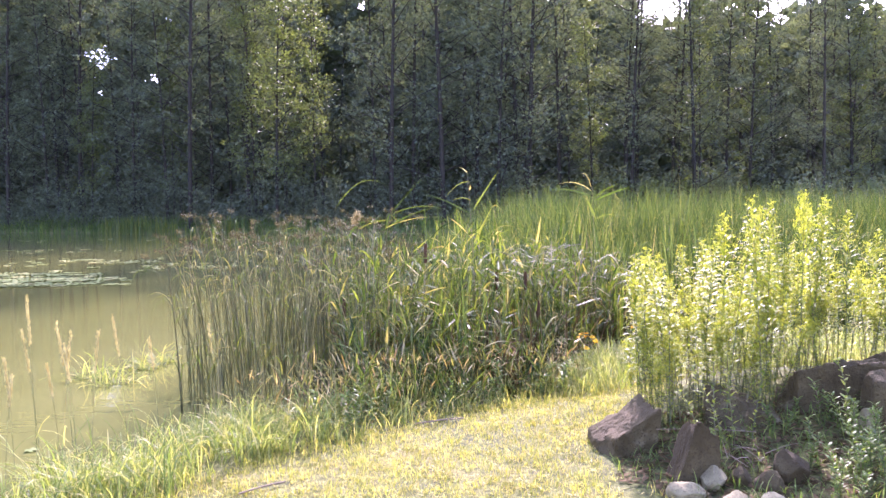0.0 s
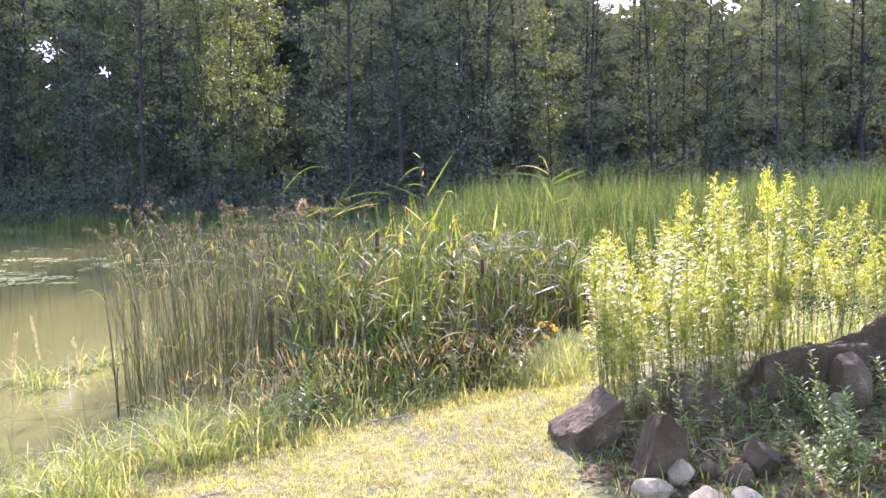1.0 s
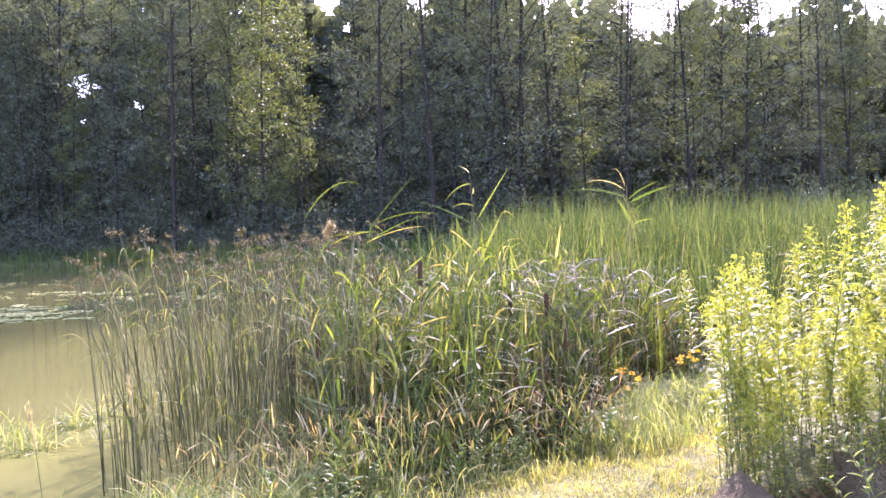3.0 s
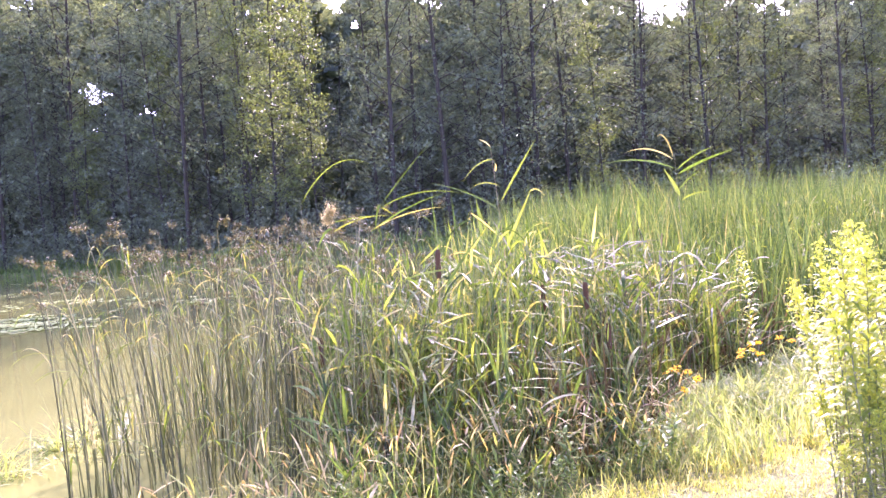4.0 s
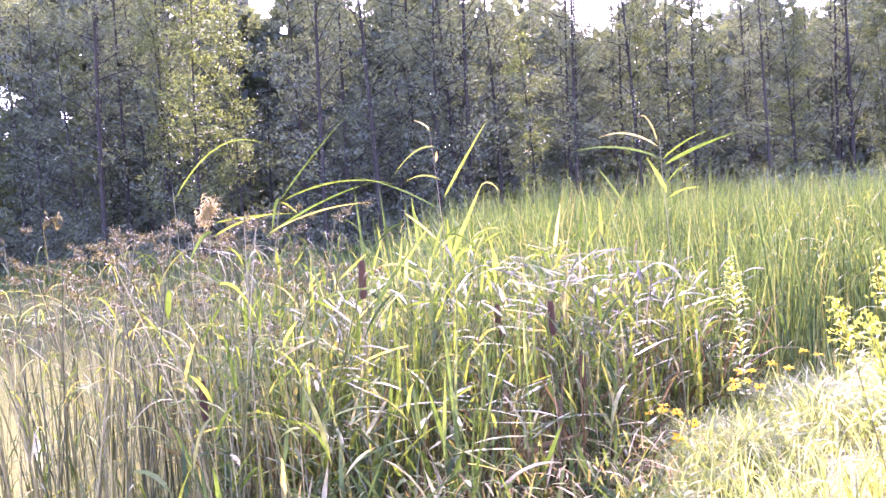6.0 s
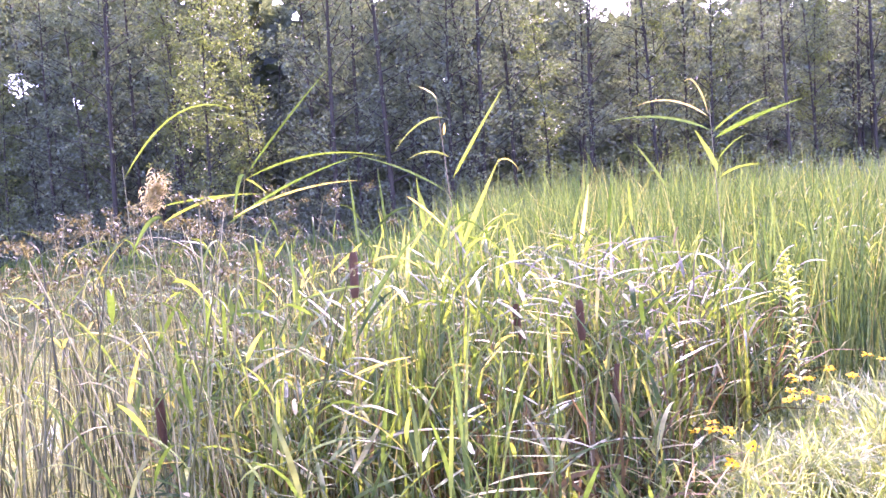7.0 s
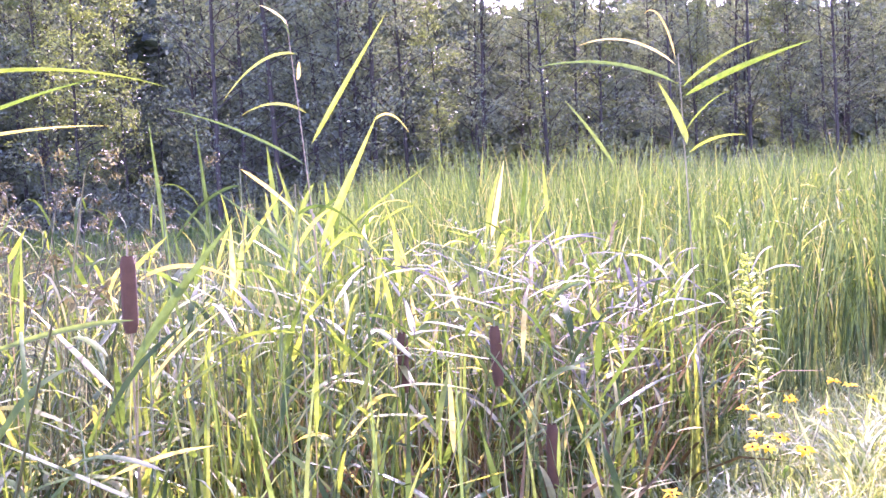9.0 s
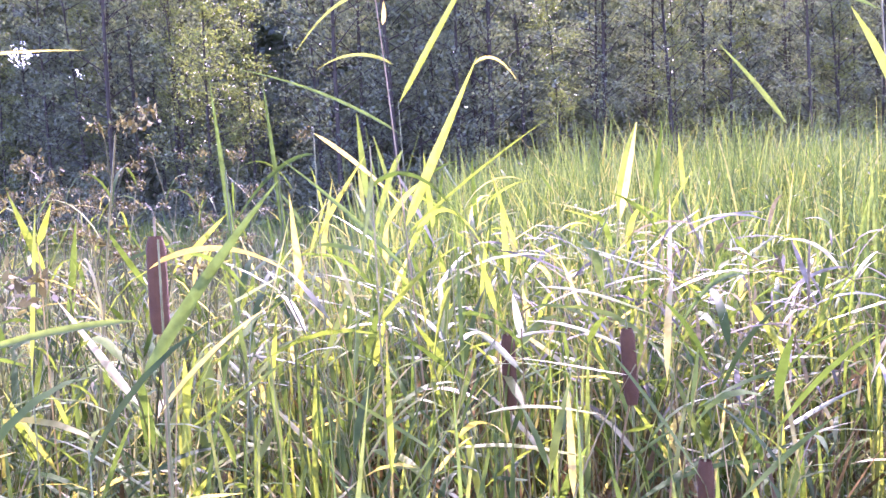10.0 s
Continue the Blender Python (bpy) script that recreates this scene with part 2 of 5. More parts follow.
def ribbons(base, az, length, width, lean, droop, seg=5, power=1.6, profile="blade", twist=0.0, fold=0.0):
    """Strips that rise from their bases: lean is the first angle from upright and droop what it gains to the tip."""
    base = np.atleast_2d(np.asarray(base, float))
    n = len(base)
    az, length, width, lean, droop, twist = (np.broadcast_to(np.asarray(v, float), (n,)) for v in (az, length, width, lean, droop, twist))
    s = np.linspace(0, 1, seg + 1)
    mid = (s[1:] + s[:-1]) / 2
    th = lean[:, None] + droop[:, None] * mid[None] ** power
    ds = length[:, None] / seg
    step = np.stack([np.sin(th) * np.cos(az)[:, None] * ds, np.sin(th) * np.sin(az)[:, None] * ds, np.cos(th) * ds], -1)
    line = np.concatenate([base[:, None], base[:, None] + np.cumsum(step, 1)], 1)
    thv = lean[:, None] + droop[:, None] * s[None] ** power
    side = np.stack([-np.sin(az), np.cos(az), 0 * az], -1)[:, None] * np.ones((1, seg + 1, 1))
    norm = np.stack([np.cos(thv) * np.cos(az)[:, None], np.cos(thv) * np.sin(az)[:, None], -np.sin(thv)], -1)
    tw = (twist[:, None] * s[None])[..., None]
    across = side * np.cos(tw) + norm * np.sin(tw)
    up = norm * np.cos(tw) - side * np.sin(tw)
    w = (width[:, None] * PROFILES[profile](s)[None])[..., None] / 2
    if fold:
        cols = [line - across * w + up * w * fold, line, line + across * w + up * w * fold]
    else:
        cols = [line - across * w, line + across * w]
    c = len(cols)
    verts = np.stack(cols, 2).reshape(-1, 3)
    i0 = (np.arange(n) * (seg + 1) * c)[:, None, None] + (np.arange(seg) * c)[None, :, None] + np.arange(c - 1)[None, None]
    faces = np.stack([i0, i0 + 1, i0 + c + 1, i0 + c], -1).reshape(-1, 4)
    return verts, faces


def tube(points, radii, sides=6):
    points, radii = np.asarray(points, float), np.broadcast_to(np.asarray(radii, float), (len(points),))
    d = np.gradient(points, axis=0)
    d /= np.linalg.norm(d, axis=1, keepdims=True) + 1e-9
    ref = np.where(np.abs(d[:, 2:3]) > 0.9, [[1.0, 0, 0]], [[0, 0, 1.0]])
    a = np.cross(d, ref); a /= np.linalg.norm(a, axis=1, keepdims=True) + 1e-9
    b = np.cross(d, a)
    ang = np.linspace(0, 2 * np.pi, sides, endpoint=False)
    ring = a[:, None] * np.cos(ang)[None, :, None] + b[:, None] * np.sin(ang)[None, :, None]
    verts = (points[:, None] + ring * radii[:, None, None]).reshape(-1, 3)
    i, j = np.meshgrid(np.arange(len(points) - 1), np.arange(sides), indexing="ij")
    p, q = i * sides + j, i * sides + (j + 1) % sides
    return verts, np.stack([p, q, q + sides, p + sides], -1).reshape(-1, 4)


def cards(centres, size, aspect=0.55, flat=0.0):
    """Small pointed leaves at the centres, turned every way; flat draws them towards level."""
    n = len(centres)
    a = rng.normal(size=(n, 3)); a[:, 2] *= 1 - flat; a /= np.linalg.norm(a, axis=1, keepdims=True)
    b = rng.normal(size=(n, 3)); b[:, 2] *= 1 - flat; b -= a * (a * b).sum(1, keepdims=True); b /= np.linalg.norm(b, axis=1, keepdims=True)
    size = np.broadcast_to(np.asarray(size, float), (n,))[:, None]
    v = np.stack([centres - a * size / 2, centres + b * size * aspect / 2 - a * size * 0.05, centres + a * size / 2, centres - b * size * aspect / 2 - a * size * 0.05], 1)
    return v.reshape(-1, 3), np.arange(4 * n).reshape(-1, 4)


def part(name, data, material, parent, label=""):
    """One mesh under a thing or a part; data is (verts, faces) or a mesh."""
    me = data if isinstance(data, bpy.types.Mesh) else mesh_of(name, *data, material)
    ob = new(name, me)
    ob.parent = parent
    return tagged(ob, label=label)


def thing(name, label, category, group="", kind=""):
    return tagged(new(name), label, category, group, kind)


def stuff(name, data, material, label, category):
    ob = new(name, mesh_of(name, *data, material))
    return tagged(ob, label, category, kind="stuff")


# ---- ground and water ----
SHORE = np.array([(-60, -45), (-22, -16), (-9, -5), (-5.2, 0.5), (-3.4, 3.6), (-2.7, 5.3), (-2.2, 6.5), (-1.2, 7.2), (0.4, 7.6), (1.4, 8.6), (3.0, 9.8), (6.0, 10.6), (14, 11.5), (34, 13),
                  (44, 20), (38, 30), (18, 36), (6, 48), (-6, 58), (-18, 62), (-34, 68), (-60, 80), (-110, 70), (-130, 0)], float)


def shore_distance(x, y):
    """Metres from the shoreline, positive on land."""
    p = np.stack([np.ravel(x), np.ravel(y)], -1)
    best, inside = np.full(len(p), 1e9), np.zeros(len(p), bool)
    for a, b in zip(SHORE, np.roll(SHORE, -1, 0)):
        ab = b - a
        t = np.clip(((p - a) @ ab) / (ab @ ab), 0, 1)
        best = np.minimum(best, np.linalg.norm(p - a - t[:, None] * ab, axis=1))
        cross = (a[1] > p[:, 1]) != (b[1] > p[:, 1])
        with np.errstate(divide="ignore", invalid="ignore"):
            inside ^= cross & (p[:, 0] < (b[0] - a[0]) * (p[:, 1] - a[1]) / (b[1] - a[1]) + a[0])
    return np.where(inside, -best, best).reshape(np.shape(x))


def wave(x, y):
    return 0.5 * np.sin(1.9 * x + 1.3 * np.sin(1.1 * y)) + 0.5 * np.sin(1.6 * y + 1.7 * np.sin(0.9 * x + 2))


def ground_z(x, y):
    x, y = np.asarray(x, float), np.asarray(y, float)
    d = shore_distance(x, y)
    z = np.where(d < 0, np.maximum(d * 0.28, -0.6), 0.22 * (1 - np.exp(-np.maximum(d, 0) / 0.7)) + 0.02 * np.clip(d, 0, 8))
    marsh = np.clip((x + 1.6) / 1.2, 0, 1) * np.clip((30 - y) / 4, 0, 1) * (d < 0)
    z = z * (1 - marsh) + np.maximum(z, -0.06) * marsh
    mound = 0.32 * np.exp(-(((x - 2.9) / 1.5) ** 2 + ((y - 6.0) / 1.5) ** 2))
    far = np.clip((y - 50) / 25, 0, 1) * np.clip(d / 7, 0, 1)
    return z + mound + 1.0 * far + 0.012 * wave(x, y) * (np.abs(d) < 40) * (d > 0)


def grid_lines(lo, hi, step, mid_lo, mid_hi, mid_step, ends):
    """Close lines where the camera walks, wider ones as far as the woods, then ever wider ones to the horizon."""
    fine = np.arange(lo, hi + step / 2, step)
    low, high = np.arange(mid_lo, lo - 0.2, mid_step), np.arange(hi + 0.4, mid_hi, mid_step)
    return np.concatenate([mid_lo - np.geomspace(2, ends, 16)[::-1], low, fine, high, mid_hi + np.geomspace(2, ends, 16)])


gx, gy = grid_lines(-6, 7, 0.12, -90, 60, 1.3, 3000), grid_lines(0, 12, 0.12, -10, 95, 0.9, 3000)
X, Y = np.meshgrid(gx, gy, indexing="ij")
Z = ground_z(X, Y)
i, j = np.meshgrid(np.arange(len(gx) - 1), np.arange(len(gy) - 1), indexing="ij")
k = i * len(gy) + j
ground = new("ground", mesh_of("ground", np.stack([X, Y, Z], -1).reshape(-1, 3), np.stack([k, k + len(gy), k + len(gy) + 1, k + 1], -1).reshape(-1, 4), M_GROUND))
tagged(ground, "sunlit mown bank of yellowed turf sloping to the pond", "ground", kind="structure")
wv = np.array([(-135, -50, 0), (50, -50, 0), (50, 85, 0), (-135, 85, 0)], float)
water = new("water", mesh_of("water", wv, np.array([[0, 1, 2, 3]]), M_WATER))
tagged(water, "still murky olive-brown pond water reflecting dark woods", "pond", kind="structure")


def scatter(n, x0, x1, y0, y1):
    return rng.uniform(x0, x1, n), rng.uniform(y0, y1, n)


def on_ground(x, y):
    return np.stack([x, y, ground_z(x, y)], -1)


def lawn_edge(x):
    """Where the mown turf ends and the tall bank growth begins."""
    return np.interp(x, [-4, -1.85, -1.6, -1.05, -0.35, 0.45, 1.3, 2.0], [3.0, 4.4, 5.1, 5.5, 6.2, 6.75, 7.15, 7.4])


def reed_front(x):
    """Where the reeds begin behind the bank and the flowery meadow patch."""
    return np.interp(x, [-2, -1.2, -0.35, 0.45, 0.8, 1.1, 1.9, 2.4, 3.0, 4.0], [7.3, 6.75, 6.95, 7.4, 7.9, 8.8, 9.7, 10.3, 10.8, 11.2])


# mown turf: tufts of short blades, and dry clippings lying on them
def on_turf(x, y):
    return (y < lawn_edge(x) + 0.15 * wave(3 * x, 3 * y)) & (x < 0.72 + 0.55 * np.clip(y - 5.0, 0, 2.6) + 0.1 * wave(5 * y, x))


cx, cy = scatter(11000, -2.6, 2.6, 2.2, 7.6)
ok = on_turf(cx, cy)
cx, cy = cx[ok], cy[ok]
num = rng.integers(5, 15, len(cx))
x, y = np.repeat(cx, num) + rng.normal(0, 0.03, num.sum()), np.repeat(cy, num) + rng.normal(0, 0.03, num.sum())
tall = np.repeat(rng.uniform(0.45, 1.25, len(cx)), num)
n = len(x)
stuff("turf", ribbons(on_ground(x, y) - (0, 0, 0.003), rng.uniform(0, 6.3, n), tall * rng.uniform(0.025, 0.07, n), rng.uniform(0.003, 0.006, n), rng.uniform(0.1, 1.1, n), rng.uniform(0, 1.0, n), 2), M_TURF,
      "short mown yellow-green turf in small tufts", "grass")
x, y = scatter(7000, -2.4, 2.6, 2.2, 7.6)
ok = on_turf(x, y)
x, y = x[ok], y[ok]
n = len(x)
stuff("clippings", ribbons(on_ground(x, y) + np.stack([0 * x, 0 * x, rng.uniform(0.012, 0.035, n)], -1), rng.uniform(0, 6.3, n), rng.uniform(0.03, 0.09, n), rng.uniform(0.002, 0.005, n), rng.uniform(1.35, 1.7, n), rng.uniform(-0.2, 0.3, n), 2), M_STRAW,
      "dry straw-coloured grass clippings lying on the turf", "clippings")

# the rest of the mown bank, behind and beside the walk
x, y = scatter(6000, -6.0, 7.5, -4.5, 8.0)
ok = ~(on_turf(x, y) & (x > -2.6) & (y > 2.2)) & (shore_distance(x, y) > 0.25) & (y < lawn_edge(x) + 0.1) & ~((x > 0.7) & (y > 4.3 + 0.3 * wave(2 * x, y)) & (x < 4.4))
x, y = x[ok], y[ok]
num = rng.integers(4, 9, len(x))
x, y = np.repeat(x, num) + rng.normal(0, 0.03, num.sum()), np.repeat(y, num) + rng.normal(0, 0.03, num.sum())
n = len(x)
stuff("outer_turf", ribbons(on_ground(x, y) - (0, 0, 0.003), rng.uniform(0, 6.3, n), rng.uniform(0.03, 0.09, n), rng.uniform(0.005, 0.010, n), rng.uniform(0.1, 1.1, n), rng.uniform(0, 1.0, n), 2), M_TURF,
      "short mown grass on the rest of the bank", "grass")

# tall growth on the bank between turf and reeds, in uneven clumps
def tufts(name, keep, box, count, each, tall, label, material=None, wide=(0.004, 0.009), droop=(0.3, 1.9), spread=0.09, category="grass"):
    cx, cy = scatter(count, *box)
    ok = keep(cx, cy)
    cx, cy = cx[ok], cy[ok]
    size = rng.uniform(0.35, 1.0, len(cx)) ** 1.4
    num = (each * (0.4 + size)).astype(int)
    x, y = np.repeat(cx, num) + rng.normal(0, spread, num.sum()), np.repeat(cy, num) + rng.normal(0, spread, num.sum())
    big = np.repeat(size, num)
    n = len(x)
    base = on_ground(x, y)
    base[:, 2] = np.maximum(base[:, 2], -0.06) - 0.01
    return stuff(name, ribbons(base, rng.uniform(0, 6.3, n), big * rng.uniform(tall[0], tall[1], n), rng.uniform(*wide, n), rng.uniform(0.02, 0.55, n), rng.uniform(*droop, n), 5, 1.5, twist=rng.uniform(-1, 1, n)), material or M_WEED, label, category)


tufts("bank_grass", lambda x, y: (y > lawn_edge(x) + 0.02 + 0.1 * wave(4 * x, 2 * y)) & (shore_distance(x, y) > 0.1) & (x < 0.8) & ((x < -1.1) | (y < lawn_edge(x) + 0.55)), (-3.2, 2.4, 3.6, 8.4), 700, 24, (0.12, 0.36), "uneven arching green grass along the bank")
tufts("tall_bank_grass", lambda x, y: (y > lawn_edge(x) + 0.25) & (y < lawn_edge(x) + 1.4) & (shore_distance(x, y) > -0.5) & (x > -1.3) & (x < 0.75), (-2.0, 1.2, 5.0, 8.2), 170, 14, (0.3, 0.7), "taller straw and green stalks before the reeds", droop=(0.1, 0.9), spread=0.06)
tufts("edge_grass", lambda x, y: np.abs(y - lawn_edge(x)) < 0.16, (-2.2, 2.2, 3.8, 7.8), 1500, 12, (0.06, 0.2), "ragged longer grass where the mowing stopped", M_TURF, spread=0.05)
x, y = scatter(4200, -1.9, 1.0, 5.6, 8.0)
ok = (y > lawn_edge(x) + 0.2) & (y < lawn_edge(x) + 1.5)
x, y = x[ok], y[ok]
n = len(x)
stuff("russet_weeds", ribbons(on_ground(x, y) + np.stack([0 * x, 0 * x, rng.uniform(0, 0.5, n)], -1), rng.uniform(0, 6.3, n), rng.uniform(0.06, 0.2, n), rng.uniform(0.006, 0.014, n), rng.uniform(0.3, 1.4, n), rng.uniform(0, 0.8, n), 3, profile="lance"), M_RUSSET,
      "tangled russet and green weeds at the foot of the reeds", "weeds")

# cattail marsh
x, y = scatter(30000, -1.5, 16, 8.6, 24)
ok = (y > np.maximum(10.5, reed_front(x) - 0.1) + np.where(x > 2.2, 0.2, 1.0) * rng.random(len(x)) ** 2) & (x > -0.8 - 0.3 * np.clip(13 - y, -3, 4) + 0.3 * wave(x, 2 * y)) & (x < 2.6 + 0.62 * y)
x, y = x[ok], y[ok]
n = len(x)
h = (2.2 + 0.24 * wave(0.5 * x, 0.6 * y) + rng.normal(0, 0.11, n)) * np.clip(0.55 + (y - 10.2) / 9, 0.5, 1.08) * np.clip(0.97 + x / 30, 0.9, 1.02) * (1 - 0.4 * rng.random(n) ** 2)
stuff("cattail_marsh", ribbons(np.stack([x, y, np.full(n, -0.05)], -1), rng.uniform(0, 6.3, n), h, rng.uniform(0.009, 0.018, n), rng.uniform(0.0, 0.3, n), rng.uniform(0.0, 1.5, n) * rng.random(n), 4, 2.2, twist=rng.uniform(-2, 2, n)), M_CATTAIL,
      "dense stand of tall upright green cattail blades", "cattails")


# dark leaves added low in the marsh so its gaps look shaded
x, y = scatter(6000, -1.4, 6.5, 7.6, 13.5)
ok = (y > reed_front(x) + 0.15) & (x < 2.2 + 0.3 * (y - 9))
x, y = x[ok], y[ok]
n = len(x)
stuff("dead_marsh_leaves", ribbons(np.stack([x, y, np.full(n, -0.05)], -1), rng.uniform(0, 6.3, n), rng.uniform(0.4, 1.15, n), rng.uniform(0.012, 0.028, n), rng.uniform(0.0, 0.5, n), rng.uniform(0.0, 1.6, n), 4, 1.6, twist=rng.uniform(-2, 2, n)), M_SHADELEAF,
      "dark brown upright leaves added to put shade at the foot of the marsh", "cattails")


x, y = scatter(4500, -0.8, 8.0, 10.2, 17)
ok = (y > reed_front(x) + 0.3) & (x < 2.4 + 0.5 * y)
x, y = x[ok], y[ok]
n = len(x)
stuff("marsh_leaves", ribbons(np.stack([x, y, rng.uniform(0.4, 1.0, n) * (0.9 + 0.16 * np.clip(y - 10.5, 0, 5))], -1), rng.uniform(0, 6.3, n), rng.uniform(0.2, 0.45, n), rng.uniform(0.012, 0.022, n), rng.uniform(0.2, 1.0, n), rng.uniform(0.3, 2.0, n), 4, 1.4, "lance", rng.uniform(-1.5, 1.5, n)), M_REED,
      "reed leaves arching between the cattail blades", "reeds")


# ---- rocks ----
def field_stone(name, size, material, seed):
    """A rounded stone with a few worn flats, of the half sizes given."""
    bm = bmesh.new()
    bmesh.ops.create_icosphere(bm, subdivisions=4, radius=1.0)
    r = random.Random(seed)
    flats = [(Vector((r.uniform(-1, 1), r.uniform(-1, 1), r.uniform(-0.3, 1))).normalized(), r.uniform(0.6, 0.85)) for _ in range(9)]
    off = Vector((seed * 3.7, seed * 1.3, seed * 2.1))
    for v in bm.verts:
        p = v.co.copy()
        for nrm, dist in flats:
            over = p.dot(nrm) - dist
            if over > 0:
                p -= nrm * over * 0.92
        p *= 1 + 0.10 * noise.noise(p * 1.3 + off) + 0.035 * noise.fractal(p * 4 + off, 0.8, 2.1, 4)
        v.co = [p[i] * size[i] for i in range(3)]
    for f in bm.faces:
        f.smooth = True
    me = bpy.data.meshes.new(name)
    bm.to_mesh(me); bm.free()
    me.materials.append(material)
    me.set_sharp_from_angle(angle=radians(34))
    return me


def broken_rock(name, size, material, seed, flats, cuts=7):
    """An angular rock split along the flats given (normal, distance) and some more, with chipped edges."""
    bm = bmesh.new()
    bmesh.ops.create_cube(bm, size=2.0)
    r = random.Random(seed)
    flats = list(flats) + [((r.uniform(-1, 1), r.uniform(-1, 1), r.uniform(-0.2, 0.9)), r.uniform(0.86, 1.12)) for _ in range(cuts)]
    for nrm, dist in flats:
        nrm = Vector(nrm).normalized()
        cut = bmesh.ops.bisect_plane(bm, geom=bm.verts[:] + bm.edges[:] + bm.faces[:], plane_co=nrm * dist, plane_no=nrm, clear_outer=True)
        edges = [e for e in cut["geom_cut"] if isinstance(e, bmesh.types.BMEdge)]
        if edges:
            bmesh.ops.edgenet_fill(bm, edges=edges)
    bmesh.ops.remove_doubles(bm, verts=bm.verts[:], dist=0.02)
    bmesh.ops.bevel(bm, geom=bm.edges[:], offset=0.05, segments=2, profile=0.6, affect="EDGES")
    bmesh.ops.triangulate(bm, faces=bm.faces[:])
    for _ in range(5):
        long = [e for e in bm.edges if e.calc_length() > 0.10]
        if not long or len(bm.verts) > 4000:
            break
        bmesh.ops.subdivide_edges(bm, edges=long, cuts=1)
        bmesh.ops.triangulate(bm, faces=bm.faces[:])
    off = Vector((seed * 3.7, seed * 1.3, seed * 2.1))
    for v in bm.verts:
        p = v.co.copy()
        p += p.normalized() * (0.10 * noise.noise(p * 1.1 + off) + 0.09 * noise.fractal(p * 3.3 + off, 0.7, 2.1, 5) - 0.05 * abs(noise.noise(Vector((p.x, p.y, p.z * 3)) * 1.7 + off)))
        v.co = [p[i] * size[i] for i in range(3)]
    for f in bm.faces:
        f.smooth = True
    me = bpy.data.meshes.new(name)
    bm.to_mesh(me); bm.free()
    me.materials.append(material)
    me.set_sharp_from_angle(angle=radians(38))
    return me


def boulder(label, at, size, top, seed, flats, turn=0.0, tip=0.0, cuts=7):
    """at: its middle on the plan; top: how high it reaches."""
    ob = new("boulder", broken_rock("boulder", size, M_ROCK, seed, flats, cuts))
    ob.matrix_basis = pose(at[0], at[1], top - size[2], tip, 0, turn)
    return tagged(ob, label, "rock", "boulders below the goldenrod")


boulder("low angular grey-brown boulder with a sunlit slanting top", (0.91, 5.12), (0.185, 0.22, 0.27), 0.60, 3, [((-0.42, 0.02, 0.90), 0.52), ((-0.9, -0.4, 0.3), 0.95)], 6, 0, 3)
boulder("leaning red-brown slab of rock in the shade", (1.14, 4.46), (0.18, 0.13, 0.31), 0.69, 5, [((-0.84, 0.0, 0.54), 0.22), ((0.3, 0.0, 0.95), 0.92)], 4, -10, 3)
boulder("broad red-brown boulder under the goldenrod", (1.78, 5.36), (0.25, 0.22, 0.32), 0.63, 8, [((0.25, -0.1, 0.95), 0.80)], 12, 0, 5)
boulder("dark red-brown boulder among the goldenrod stems", (2.20, 5.50), (0.2, 0.2, 0.32), 0.64, 14, [((-0.3, 0.2, 0.9), 0.82)], 35, 0, 6)
boulder("large flat-faced boulder with a pale lit top", (2.48, 5.52), (0.33, 0.26, 0.42), 0.83, 11, [((-0.22, 0.25, 0.93), 0.78)], -6, 0, 5)
boulder("tall dark boulder with a bright lit top", (3.06, 5.62), (0.36, 0.3, 0.50), 1.0, 17, [((-0.2, 0.3, 0.92), 0.80)], 12, 0, 5)
for at, size, seed, label in (((1.28, 4.32), (0.12, 0.09, 0.085), 21, "rounded pale grey stone in a small pile"), ((1.44, 4.36), (0.075, 0.07, 0.075), 22, "small brown stone in a small pile"),
                              ((1.56, 4.24), (0.105, 0.10, 0.095), 23, "rough red-brown stone in a small pile"), ((1.08, 4.16), (0.13, 0.10, 0.07), 24, "flat whitish stone in the grass"),
                              ((1.32, 4.05), (0.11, 0.09, 0.06), 25, "whitish stone in a small pile"), ((1.51, 4.02), (0.105, 0.09, 0.06), 26, "pale pinkish stone in a small pile"),
                              ((1.72, 4.36), (0.115, 0.115, 0.13), 27, "round brown stone in the shade"), ((2.44, 4.98), (0.10, 0.08, 0.10), 28, "white stone among green herbs"),
                              ((2.58, 5.08), (0.17, 0.15, 0.26), 29, "rounded mossy stone with a lit top")):
    ob = new("stone", field_stone("stone", [0.84 * v for v in size], M_STONE if seed in (21, 24, 25, 26, 28) else M_ROCK, seed))
    ob.matrix_basis = pose(at[0], at[1], float(ground_z(at[0], at[1])) + size[2] * 0.6, 0, 0, seed * 37)
    tagged(ob, label, "rock", "stones by the boulders")


# ---- reeds ----
def curve_points(base, az, length, lean, droop, seg=8, power=1.6):
    s = (np.arange(seg) + 0.5) / seg
    th = lean + droop * s ** power
    step = np.stack([np.sin(th) * np.cos(az), np.sin(th) * np.sin(az), np.cos(th)], -1) * length / seg
    return np.concatenate([[base], np.asarray(base, float) + np.cumsum(step, 0)])


